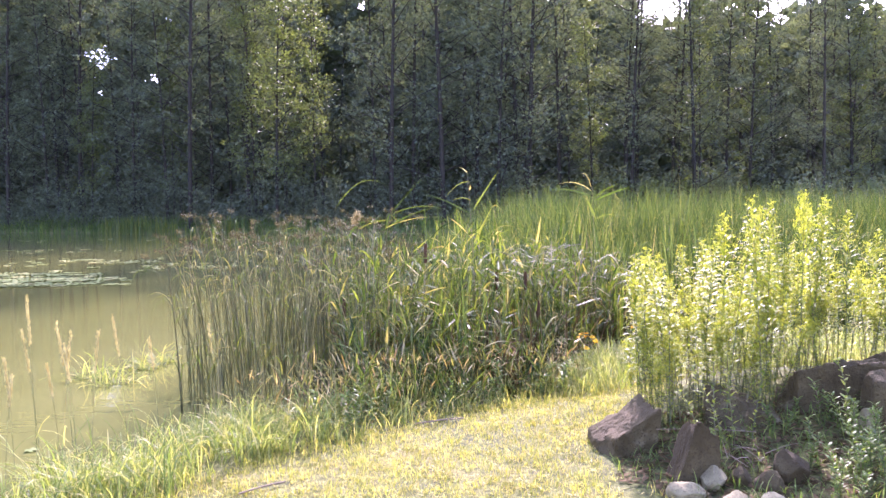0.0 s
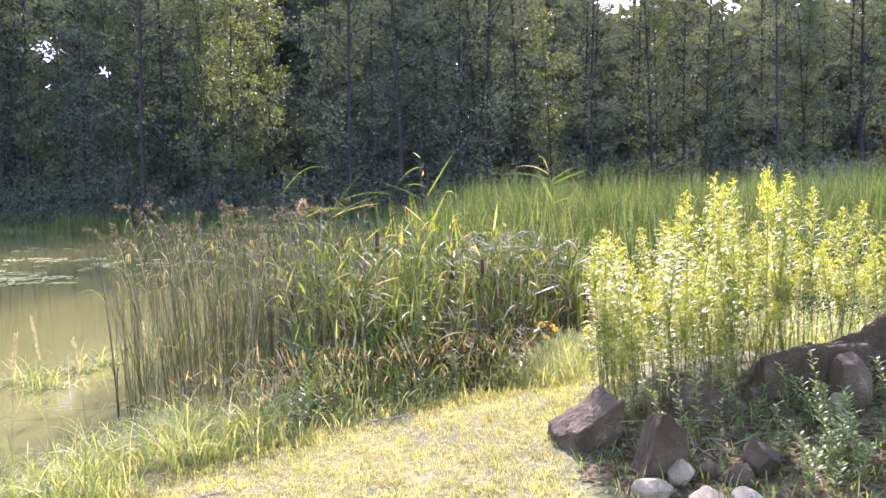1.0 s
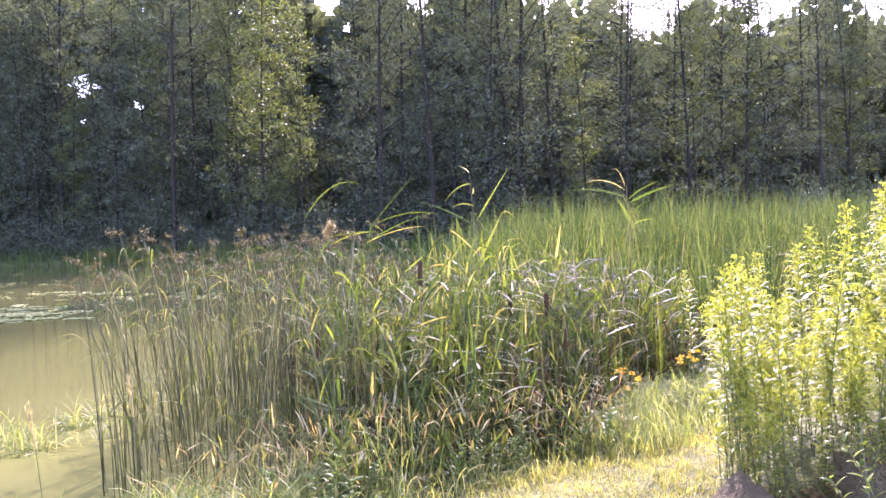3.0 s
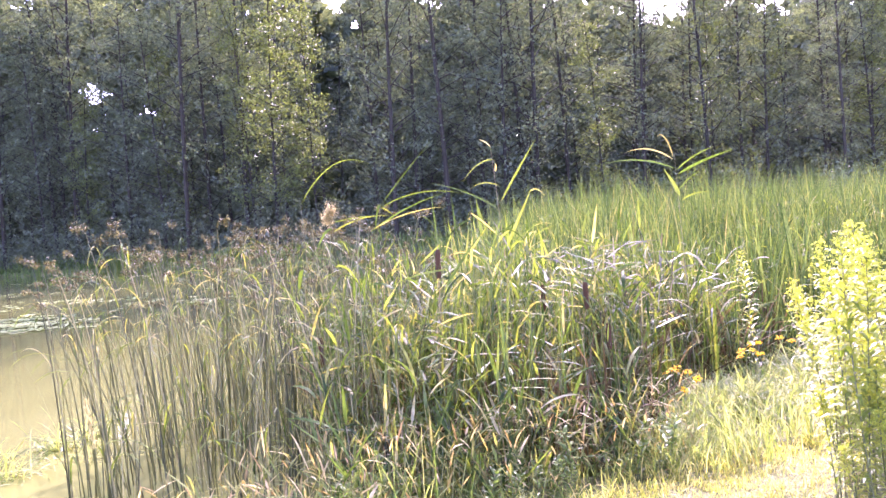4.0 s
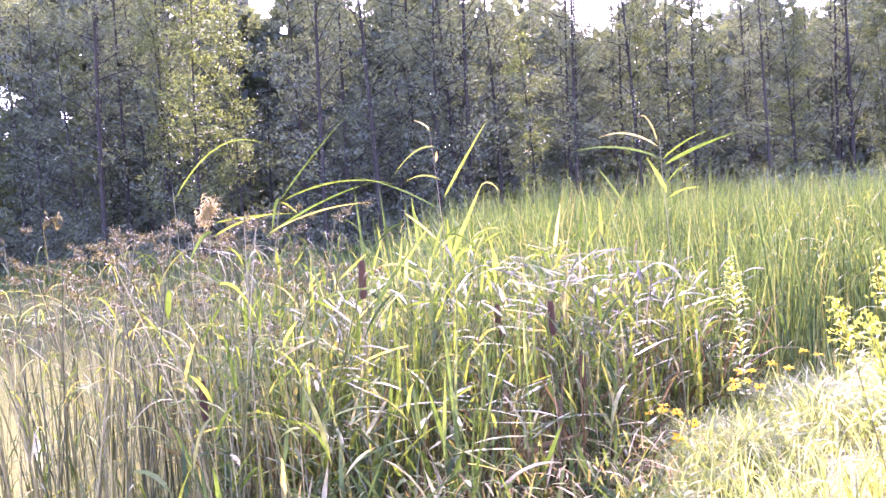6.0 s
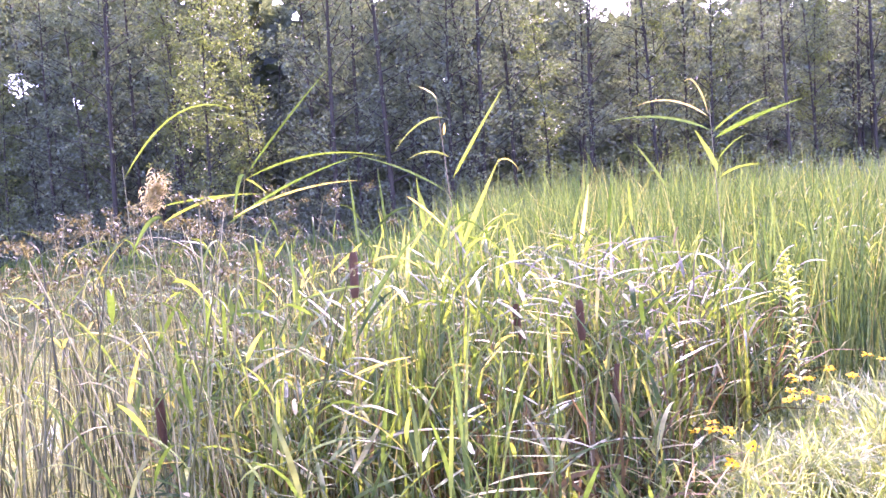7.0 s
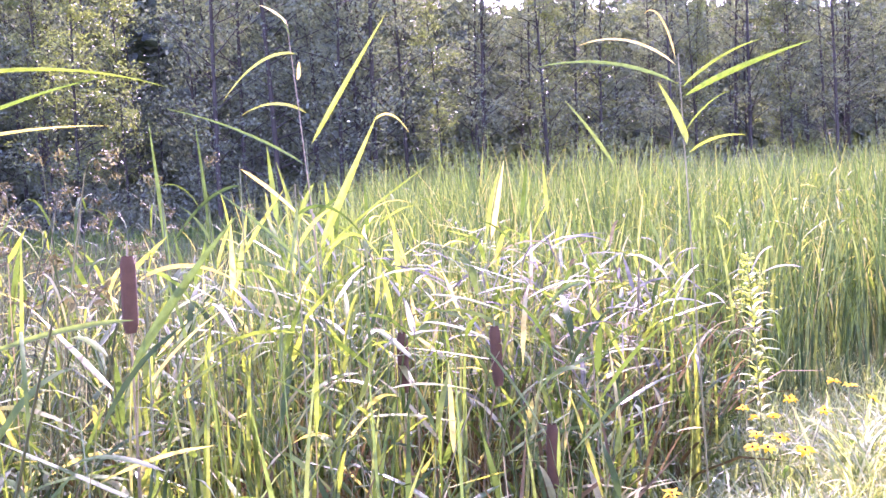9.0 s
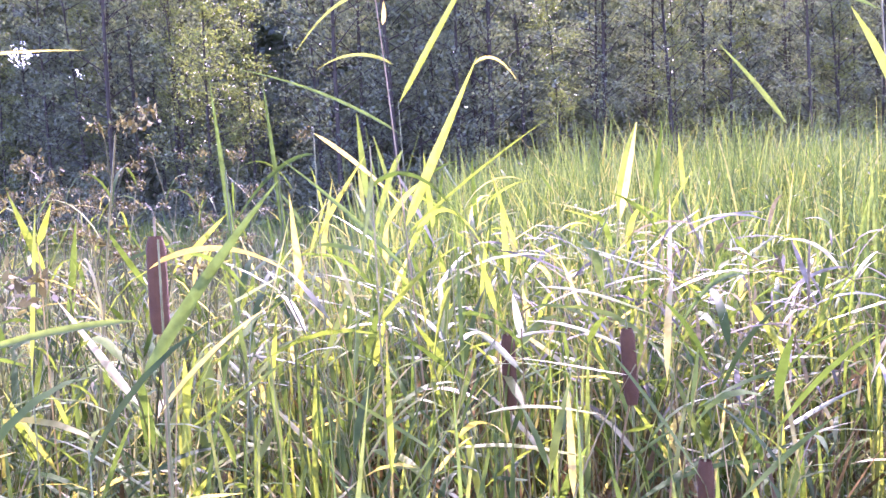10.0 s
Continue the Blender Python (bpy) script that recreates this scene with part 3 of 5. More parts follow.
def reed(height, leaves, seed, top=False, lean=0.05, az=0.0, bend=0.2):
    r = random.Random(seed)
    root = thing("reed", "common reed with a thin stem and long arching leaves", "reed", "reeds at the pond edge")
    line = curve_points((0, 0, 0), az, height, lean, bend, 9, 2.2)
    part("stem", tube(line, np.linspace(0.0052, 0.002, len(line)), 5), M_STEM, root)
    for k in range(leaves):
        f = 0.3 + 0.68 * k / max(1, leaves - 1)
        p = line[0] + 0
        idx = f * (len(line) - 1)
        a = int(min(idx, len(line) - 2))
        p = line[a] + (line[a + 1] - line[a]) * (idx - a)
        part("leaf", ribbons(p, r.uniform(0, 6.3), r.uniform(0.2, 0.42), r.uniform(0.015, 0.026), r.uniform(0.3, 1.3), r.choice((r.uniform(-0.1, 0.7), r.uniform(0.2, 1.6))), 6, r.choice((1.2, 1.8, 3.0)), "lance", r.uniform(-1, 1), 0.25), M_REEDTOP if top and k > leaves - 4 else M_REED, root)
    return root


reed_kinds = [reed(h, n, 40 + q, q in (0, 4), 0.04, q * 1.1, b) for q, (h, n, b) in enumerate([(1.68, 10, 0.3), (1.55, 10, 0.5), (1.45, 10, 0.4), (1.6, 10, 0.6), (1.25, 10, 0.3), (1.62, 10, 0.2), (1.5, 9, 0.7), (1.15, 10, 0.5)])]
spots = []
while len(spots) < 240:
    px, py = rng.uniform(-2.0, 2.6), rng.uniform(6.7, 10.6)
    if py > float(reed_front(px)) + 0.1 * math.sin(5 * px) and py < 10.6 and px > -1.3 - 0.25 * (py - 7):
        spots.append((px, py))
for q, (px, py) in enumerate(spots):
    m = pose(px, py, min(0.1, float(ground_z(px, py))) - 0.03, 0, 0, rng.uniform(0, 360)) @ Matrix.Diagonal((1, 1, rng.uniform(0.85, 1.05), 1))
    low = float(np.interp(py - reed_front(px), (0.0, 1.2), (0.5, 1.0)))
    if q < len(reed_kinds):
        reed_kinds[q].matrix_basis = m
    else:
        c = copy_thing(reed_kinds[q % len(reed_kinds)] if py > 8.6 else reed_kinds[(1, 2, 4, 6, 7)[q % 5]], m)
        c.scale = (1, 1, low * rng.uniform(0.88, 1.06))


# the tangle of lesser stems between them
x, y = scatter(1600, -1.9, 2.7, 6.0, 10.8)
front = np.where(x < 0.75, lawn_edge(x) + 0.38, reed_front(x) - 0.1) + 0.12 * wave(3 * x, x)
ok = (y > front) & (x > -1.25 - 0.2 * (y - 7))
x, y, back = x[ok], y[ok], (y - front)[ok]
n = len(x)
az, ln, le, dr = rng.uniform(0, 6.3, n), rng.uniform(0.7, 1.5, n) * (1 + 0.1 * wave(1.5 * x, 1.5 * y)) * np.clip(0.42 + back / 2.4, 0.42, 1.06), rng.uniform(0, 0.22, n), rng.uniform(0, 0.5, n)
root = np.stack([x, y, np.full(n, -0.03)], -1)
sv, sf = ribbons(root, az, ln, 0.007, le, dr, 8, 2.0, "stem")
mid = sv.reshape(n, 9, 2, 3).mean(2)
stuff("reed_thicket_stems", (sv, sf), M_STEM, "crowd of thin reed stems at the pond edge", "reeds")
pick = rng.integers(2, 9, (n, 4))
lb = mid[np.arange(n)[:, None], pick].reshape(-1, 3)
n = len(lb)
stuff("reed_thicket", ribbons(lb, rng.uniform(0, 6.3, n), rng.uniform(0.14, 0.4, n), rng.uniform(0.009, 0.022, n), rng.uniform(0.15, 1.1, n), rng.uniform(-0.1, 1.5, n), 5, 1.3, "lance", rng.uniform(-1.5, 1.5, n)), M_REED, "tangle of arching grey-green reed leaves", "reeds")


x, y = scatter(420, -2.0, 2.7, 6.0, 10.6)
front = np.where(x < 0.75, lawn_edge(x) + 0.3, reed_front(x) - 0.15) + 0.12 * wave(4 * x, x)
ok = (y > front) & (x > -1.15 - 0.15 * (y - 7))
x, y, back = x[ok], y[ok], (y - front)[ok]
n = len(x)
stuff("sedge_blades", ribbons(np.stack([x, y, np.full(n, -0.03)], -1), rng.uniform(0, 6.3, n), rng.uniform(0.6, 1.5, n) * np.clip(0.42 + back / 2.3, 0.42, 1.05), rng.uniform(0.005, 0.012, n), rng.uniform(0, 0.2, n), rng.uniform(0, 0.9, n), 6, 2.2, twist=rng.uniform(-2, 2, n)), M_CATTAIL, "upright green and straw-coloured sedge blades among the reeds", "sedge")


x, y = scatter(380, -1.3, 2.5, 7.4, 10.4)
ok = (y > reed_front(x) - 0.05) & (wave(2.3 * x, 2.1 * y) > -0.15) & ((x < 0.35) | (x > 1.25))
x, y = x[ok], y[ok]
n = len(x)
stuff("young_blades", ribbons(np.stack([x, y, np.full(n, -0.03)], -1), rng.uniform(0, 6.3, n), rng.uniform(0.7, 1.4, n), rng.uniform(0.010, 0.017, n), rng.uniform(0, 0.12, n), rng.uniform(0, 0.35, n), 6, 2.4, twist=rng.uniform(-1, 1, n)), M_REEDTOP, "fresh upright yellow-green blades among the reeds", "reeds")

# tall cattail clumps with brown spikes
def cattail(blades, height, seed, spike=0.0, lean=0.03, az=0.0, spike_len=0.2):
    r = random.Random(seed)
    root = thing("cattail", "clump of long upright cattail blades" + (" with a brown velvety spike" if spike else ""), "cattail", "cattails at the pond edge")
    for k in range(blades):
        part("blade", ribbons((r.uniform(-0.05, 0.05), r.uniform(-0.05, 0.05), 0), r.uniform(0, 6.3), height * r.uniform(0.75, 1.05), r.uniform(0.011, 0.018), r.uniform(0.01, 0.12), r.uniform(0.05, 0.5), 7, 2.5, "blade", r.uniform(-2, 2), 0.2), M_CATTAIL, root)
    if spike:
        line = curve_points((0, 0, 0), az, spike + 0.04, lean, lean, 8)
        stalk = part("stalk", tube(line, np.linspace(0.006, 0.0025, len(line)), 6), M_STEM, root)
        up = (line[-1] - line[-2]) / np.linalg.norm(line[-1] - line[-2])
        s = np.linspace(0, 1, 9)
        part("spike", tube(line[-1] - up * (0.04 + spike_len) + up * s[:, None] * spike_len, 0.0195 * np.clip(np.sin(np.pi * (0.04 + 0.92 * s)) * 4, 0, 1) ** 0.5, 10), M_SPIKE, stalk, "dark brown velvety seed spike")
    return root


clumps = [cattail(6, h, 90 + q) for q, h in enumerate((1.4, 1.6, 1.3, 1.5))]
places = []
while len(places) < 34:
    px, py = rng.uniform(-1.5, 2.8), rng.uniform(7.2, 10.2)
    if py > float(reed_front(px)) + 0.1 and px > -1.3:
        places.append((px, py))
for q, (px, py) in enumerate(places):
    m = pose(px, py, min(0.08, float(ground_z(px, py))) - 0.03, 0, 0, rng.uniform(0, 360))
    if q < len(clumps):
        clumps[q].matrix_basis = m
    else:
        copy_thing(clumps[q % len(clumps)], m).scale = (1, 1, float(np.interp(py - reed_front(px), (0.0, 1.0), (0.6, 1.0))))
places = []
while len(places) < 70:
    px, py = rng.uniform(-0.6, 5.5), rng.uniform(10.3, 12.6)
    if py > float(reed_front(px)) + 0.1:
        places.append((px, py))
for q, (px, py) in enumerate(places):
    copy_thing(clumps[q % len(clumps)], pose(px, py, -0.05, 0, 0, rng.uniform(0, 360))).scale = (1.3, 1.3, rng.uniform(1.12, 1.3))
for px, py, top, lean, az in ((-0.63, 7.9, 1.57, 0.015, 0.3), (0.46, 8.3, 1.24, 0.02, 2.0), (0.12, 8.35, 1.24, 0.01, 0.0), (0.55, 8.1, 0.95, 0.03, 1.0), (-1.42, 7.72, 1.03, 0.02, 2.0)):
    cattail(4, top * 0.95, int(px * 100 + 300), top, lean, az).matrix_basis = pose(px, py, -0.02)

# tall reeds that stand clear of the rest
def leaf_to(root, base, tip, width, sag, material=M_REEDTOP, twist=0.9):
    """A leaf from base to tip that bows upward by sag of its length."""
    base, tip = np.array(base, float), np.array(tip, float)
    d = tip - base
    s = np.linspace(0, 1, 11)
    bow = np.array([0, 0, 1.0]) * np.linalg.norm(d) * sag
    line = base + s[:, None] * d + (4 * s * (1 - s))[:, None] * bow
    tan = np.gradient(line, axis=0); tan /= np.linalg.norm(tan, axis=1, keepdims=True)
    level = np.cross(tan, [0, 0, 1.0]); level /= np.linalg.norm(level, axis=1, keepdims=True)
    side = level * np.cos(twist) + np.cross(level, tan) * np.sin(twist)
    w = width * 0.37 * (PROFILES["lance"](s) * (1 - 0.25 * s))[:, None]
    up = np.cross(side, tan) * w * 0.7
    verts = np.stack([line - side * w + up, line, line + side * w + up], 1).reshape(-1, 3)
    q = (np.arange(10) * 3)[:, None] + np.arange(2)[None]
    part("leaf", (verts, np.stack([q, q + 1, q + 4, q + 3], -1).reshape(-1, 4)), material, root)


def stem_to(root, foot, top, bow=0.0, thick=0.005):
    """A stem from foot to top that bows by some metres along x."""
    f = np.linspace(0, 1, 8)[:, None]
    line = np.array(foot, float) * (1 - f) + np.array(top, float) * f + 4 * f * (1 - f) * np.array([bow, 0, 0])
    part("stem", tube(line, np.linspace(thick, thick * 0.35, 8), 6), M_STEM, root)


a = thing("reed", "tall common reed with bright yellow-green leaves and pale dry tip", "reed", "tall reeds")
stem_to(a, (1.25, 8.42, -0.03), (1.18, 8.42, 2.12))
leaf_to(a, (1.18, 8.42, 2.01), (0.66, 8.45, 2.09), 0.030, 0.08)
leaf_to(a, (1.20, 8.42, 1.97), (1.55, 8.2, 2.11), 0.034, 0.03)
leaf_to(a, (1.19, 8.42, 2.0), (1.46, 8.35, 2.15), 0.020, 0.07)
leaf_to(a, (1.20, 8.42, 1.80), (1.09, 8.40, 2.02), 0.05, 0.02, twist=1.35)
leaf_to(a, (1.17, 8.42, 2.08), (0.82, 8.45, 2.16), 0.022, 0.14, M_STRAW)
leaf_to(a, (1.17, 8.42, 2.10), (1.06, 8.42, 2.26), 0.02, 0.35, M_STRAW)
leaf_to(a, (1.21, 8.42, 1.77), (1.42, 8.4, 1.82), 0.020, 0.10)
leaf_to(a, (1.20, 8.42, 1.85), (1.36, 8.4, 1.98), 0.012, 0.1, M_REED)
leaf_to(a, (1.00, 8.6, 1.74), (0.88, 8.8, 2.02), 0.020, 0.03)
leaf_to(a, (1.20, 8.42, 1.62), (1.22, 8.35, 1.38), 0.026, 0.12)
b = thing("reed", "tall common reed with a thin bare tip and drooping leaves", "reed", "tall reeds")
stem_to(b, (-0.08, 8.65, -0.03), (-0.18, 8.65, 2.32), 0.02)
leaf_to(b, (-0.15, 8.65, 2.20), (-0.42, 8.65, 2.04), 0.024, 0.16)
leaf_to(b, (-0.13, 8.65, 1.99), (-0.36, 8.65, 1.99), 0.022, 0.15)
leaf_to(b, (-0.12, 8.65, 1.88), (0.18, 8.62, 2.34), 0.026, 0.01, twist=1.35)
leaf_to(b, (-0.17, 8.65, 2.26), (-0.22, 8.6, 2.33), 0.014, 0.2, M_REED)
leaf_to(b, (-0.175, 8.65, 2.30), (-0.27, 8.63, 2.37), 0.022, 0.08, M_STRAW)
leaf_to(b, (-0.155, 8.65, 2.11), (-0.145, 8.62, 2.17), 0.024, 0.1, M_STRAW)
leaf_to(b, (-0.12, 8.65, 1.74), (-0.26, 8.65, 1.36), 0.026, 0.1, twist=1.35)
leaf_to(b, (-0.10, 8.65, 1.34), (-0.08, 8.6, 1.05), 0.028, 0.12, twist=1.35)
h = thing("reed", "reed with one broad blade bent over at its tip", "reed", "tall reeds")
stem_to(h, (-0.12, 8.32, -0.03), (-0.11, 8.32, 1.55))
leaf_to(h, (-0.11, 8.32, 1.52), (0.10, 8.32, 1.94), 0.036, 0.0, twist=1.35)
leaf_to(h, (0.09, 8.32, 1.92), (0.20, 8.32, 1.87), 0.012, 0.3, M_REED)
leaf_to(h, (-0.11, 8.32, 1.5), (0.28, 8.4, 1.78), 0.016, 0.02)
leaf_to(h, (-0.11, 8.32, 1.4), (-0.42, 8.3, 1.72), 0.022, 0.03)
leaf_to(h, (-0.11, 8.32, 1.45), (0.1, 8.2, 1.42), 0.02, 0.5, M_REED)
c = thing("reed", "leaning reed with long bowed leaves and a tan plume", "reed", "tall reeds")
stem_to(c, (-1.20, 7.5, -0.05), (-1.21, 7.3, 1.80), -0.05)
pts = np.array((-1.23, 7.3, 1.81)) + rng.normal(size=(420, 3)) * (0.014, 0.012, 0.022) + rng.random((420, 1)) * (0.045, 0, 0.075) + (-0.02, 0, -0.03)
part("plume", ribbons(pts, rng.normal(0.2, 0.9, 420), rng.uniform(0.03, 0.065, 420), 0.005, rng.uniform(0.3, 1.0, 420), rng.uniform(1.2, 2.4, 420), 3, profile="lance"), M_PLUME, c, "fluffy tan seed plume")
leaf_to(c, (-1.20, 7.31, 1.72), (-0.86, 7.3, 1.80), 0.014, 0.08)
leaf_to(c, (-1.20, 7.31, 1.78), (-0.83, 7.35, 1.80), 0.012, 0.03)
leaf_to(c, (-1.20, 7.31, 1.74), (-1.30, 7.25, 1.60), 0.028, 0.2, M_REED)
leaf_to(c, (-1.22, 7.4, 1.5), (-1.04, 7.4, 1.285), 0.03, 0.25, M_REED)
e = thing("reed", "slender reed arching over with bright blades", "reed", "tall reeds")
stem_to(e, (-1.12, 7.65, -0.05), (-0.88, 7.25, 1.87), -0.05)
leaf_to(e, (-0.88, 7.25, 1.86), (-0.55, 7.24, 2.22), 0.011, 0.02, M_REED)
leaf_to(e, (-0.88, 7.25, 1.85), (-0.39, 7.5, 1.91), 0.014, 0.09)
leaf_to(e, (-0.98, 7.35, 1.70), (-0.48, 7.4, 1.92), 0.016, 0.05)
leaf_to(e, (-0.95, 7.3, 1.72), (-0.5, 7.45, 1.83), 0.014, 0.06, M_REED)
leaf_to(e, (-0.88, 7.25, 1.86), (-0.92, 7.2, 1.70), 0.02, 0.3, M_REED)
leaf_to(e, (-0.88, 7.25, 1.85), (-0.80, 7.22, 1.79), 0.016, 0.05)
g = thing("reed", "single thin reed with one long curled leaf", "reed", "tall reeds")
stem_to(g, (-1.44, 7.75, -0.05), (-1.50, 7.75, 1.98), 0.0, 0.004)
leaf_to(g, (-1.50, 7.75, 1.92), (-1.0, 7.75, 2.16), 0.012, 0.25, M_REED)
k = thing("reed", "reed with one long bright leaf arching sideways", "reed", "tall reeds")
stem_to(k, (-0.12, 9.15, -0.03), (-0.15, 9.15, 1.95))
leaf_to(k, (-0.15, 9.15, 1.83), (-0.70, 9.02, 2.08), 0.024, 0.05)
leaf_to(k, (-0.14, 9.15, 1.6), (0.06, 9.1, 1.72), 0.02, 0.1, M_REED)
k = thing("reed", "reed with a snapped pale dry leaf", "reed", "tall reeds")
stem_to(k, (-0.40, 8.58, -0.03), (-0.37, 8.58, 1.82))
leaf_to(k, (-0.37, 8.58, 1.80), (-0.12, 8.8, 1.55), 0.02, 0.04, M_STRAW)
leaf_to(k, (-0.37, 8.58, 1.74), (-0.62, 8.5, 1.52), 0.022, 0.15, M_REED)
leaf_to(k, (-0.38, 8.58, 1.5), (-0.22, 8.5, 1.72), 0.02, 0.02)
k = thing("reed", "reed with short hanging bright leaves", "reed", "tall reeds")
stem_to(k, (-0.20, 8.14, -0.03), (-0.17, 8.14, 1.72))
leaf_to(k, (-0.17, 8.12, 1.66), (-0.20, 7.98, 1.42), 0.03, 0.06, twist=1.35)
leaf_to(k, (-0.18, 8.14, 1.3), (0.02, 8.1, 1.48), 0.02, 0.06)
leaf_to(k, (-0.18, 8.14, 1.62), (0.05, 8.1, 1.5), 0.018, 0.3, M_REED)
k = thing("reed", "reed with drooping bright yellow-green leaves", "reed", "tall reeds")
stem_to(k, (0.02, 8.22, -0.03), (0.0, 8.22, 1.42))
leaf_to(k, (0.0, 8.2, 1.38), (-0.08, 8.4, 1.06), 0.032, 0.08, twist=1.35)
leaf_to(k, (0.0, 8.2, 1.3), (0.22, 8.25, 1.12), 0.02, 0.2, M_REED)
k = thing("reed", "reed with one hanging yellow-green leaf", "reed", "tall reeds")
stem_to(k, (0.17, 9.6, -0.03), (0.17, 9.6, 1.6))
leaf_to(k, (0.17, 9.6, 1.48), (0.12, 9.48, 1.26), 0.034, 0.05, twist=1.35)
leaf_to(k, (0.17, 9.6, 1.55), (0.36, 9.6, 1.64), 0.02, 0.1, M_REED)
k = thing("reed", "reed with broad leaves bent down at their tips", "reed", "tall reeds")
stem_to(k, (0.90, 8.62, -0.03), (0.88, 8.62, 1.35))
leaf_to(k, (0.88, 8.6, 1.22), (1.08, 8.74, 0.92), 0.034, 0.05, twist=1.2)
leaf_to(k, (0.88, 8.62, 1.3), (0.6, 8.5, 1.12), 0.024, 0.2)
leaf_to(k, (0.89, 8.62, 1.0), (0.7, 8.55, 1.2), 0.022, 0.04, M_REED)
k = thing("reed", "reed with broad grey-green and dry leaves near the bank", "reed", "tall reeds")
stem_to(k, (-0.55, 7.66, -0.03), (-0.50, 7.66, 1.55))
leaf_to(k, (-0.54, 7.62, 1.30), (-0.29, 7.69, 1.64), 0.034, 0.03, M_CATTAIL, 1.2)
leaf_to(k, (-0.52, 7.66, 1.25), (-0.36, 7.85, 1.40), 0.03, 0.05, M_STRAW, 0.6)
leaf_to(k, (-0.52, 7.6, 1.42), (-0.92, 7.44, 1.33), 0.02, 0.06)
leaf_to(k, (-0.52, 7.66, 1.5), (-0.30, 7.8, 1.46), 0.026, 0.15, M_STRAW, 0.6)
for px, py, top, num in ((-0.42, 8.2, 1.45, 7), (-0.34, 8.3, 1.25, 6), (-0.52, 8.05, 1.2, 6), (-0.28, 8.1, 1.0, 5), (-1.45, 8.2, 1.15, 7), (-1.38, 8.0, 0.95, 5), (1.03, 8.78, 0.98, 6), (1.12, 8.8, 0.9, 5), (0.93, 8.22, 0.6, 6), (0.98, 8.28, 0.52, 4), (0.45, 9.0, 1.2, 5), (1.62, 9.3, 1.15, 5)):
    k = thing("cattail", "low clump of fresh bright green cattail blades", "cattail", "fresh cattail shoots")
    for q in range(num):
        part("blade", ribbons((px + rng.normal(0, 0.045), py + rng.normal(0, 0.03), -0.03), q * 1.1, top * rng.uniform(0.75, 1.0), 0.021, rng.uniform(0.0, 0.08), rng.uniform(0.0, 0.16), 7, 2.5, "blade", 0.4, 0.15), M_REEDTOP, k)
# two straight young blades that stand above the rushes
for px, tip in ((-0.645, 1.99), (-0.49, 1.975)):
    k = thing("cattail", "young cattail with one tall straight bright blade", "cattail", "tall reeds")
    stem_to(k, (px + 0.03, 8.62, -0.03), (px, 8.62, tip - 0.28), 0.0, 0.009)
    leaf_to(k, (px + 0.01, 8.62, tip - 0.55), (px - 0.025, 8.62, tip), 0.024, 0.0, M_CATTAIL, 1.35)

# dry bleached leaves caught in the reeds
n = 240
x, y = rng.normal(0.9, 0.42, n), rng.normal(9.25, 0.28, n)
stuff("dry_reed_leaves", ribbons(np.stack([x, y, rng.uniform(0.75, 1.42, n)], -1), rng.uniform(0, 6.3, n), rng.uniform(0.12, 0.38, n), rng.uniform(0.008, 0.018, n), rng.uniform(0.2, 1.7, n), rng.uniform(0.0, 1.8, n), 5, 1.3, "lance", rng.uniform(-1.2, 1.2, n)), M_BLEACHED, "bleached grey-white dead leaves caught among the reeds", "reeds")


# ---- bulrushes in the water ----
def bulrush(height, seed, lean):
    r = random.Random(seed)
    root = thing("bulrush", "thin dark bulrush stem with a drooping brown seed head", "bulrush", "bulrushes in the water")
    line = curve_points((0, 0, 0), 0.0, height, lean, r.uniform(0.05, 0.35), 9, 2)
    stem = part("stem", tube(line, np.linspace(0.006, 0.0022, len(line)), 5), M_RUSH, root)
    for k in (3, 6, 8):
        part("leaf", ribbons(line[k], r.uniform(0, 6.3), r.uniform(0.3, 0.55), 0.012 if k < 6 else 0.008, 0.25 if k < 6 else 0.6, r.uniform(1.4, 2.3), 7, 1.2, "blade", r.uniform(-0.8, 0.8), 0.2), M_REED, root)
    part("leaf", ribbons(line[7], r.uniform(0, 6.3), 0.35, 0.007, 0.5, 1.7, 6, 1.2, "blade", 0.4, 0.2), M_REED, root)
    pieces = []
    for k in range(5):
        az, ln = 1.0 + r.gauss(0, 0.8), r.uniform(0.04, 0.11)
        pieces.append(ribbons(line[-1], az, ln, 0.0025, 0.4, 1.9, 3))
        tip = pieces[-1][0][-1]
        pieces.append(cards(tip + rng.normal(size=(10, 3)) * 0.011, 0.019, 0.45))
    tagged(part("panicle", join(pieces), M_PANICLE, stem, "drooping brown seed head"), kind="stuff")
    return root


rushes = [bulrush(h, 130 + q, l) for q, (h, l) in enumerate([(1.8, 0.05), (1.65, 0.1), (1.75, 0.03), (1.5, 0.14), (1.75, 0.22), (1.6, 0.07)])]
at = []
while len(at) < 230:
    px, py = rng.uniform(-3.4, -0.9), rng.uniform(6.7, 11.0)
    if px > -2.85 - 0.12 * (py - 7) and py > 6.7 + 0.3 * abs(px + 2.0) and px < -0.9 - 0.02 * py + 0.3:
        at.append((px, py))
for q, (px, py) in enumerate(at):
    m = pose(px, py, -0.25, 0, 0, rng.uniform(0, 360) if px > -2.5 else rng.uniform(120, 240))
    if q < len(rushes):
        rushes[q].matrix_basis = m
    else:
        copy_thing(rushes[q % len(rushes)], m).scale = (1, 1, rng.uniform(1.0, 1.22))
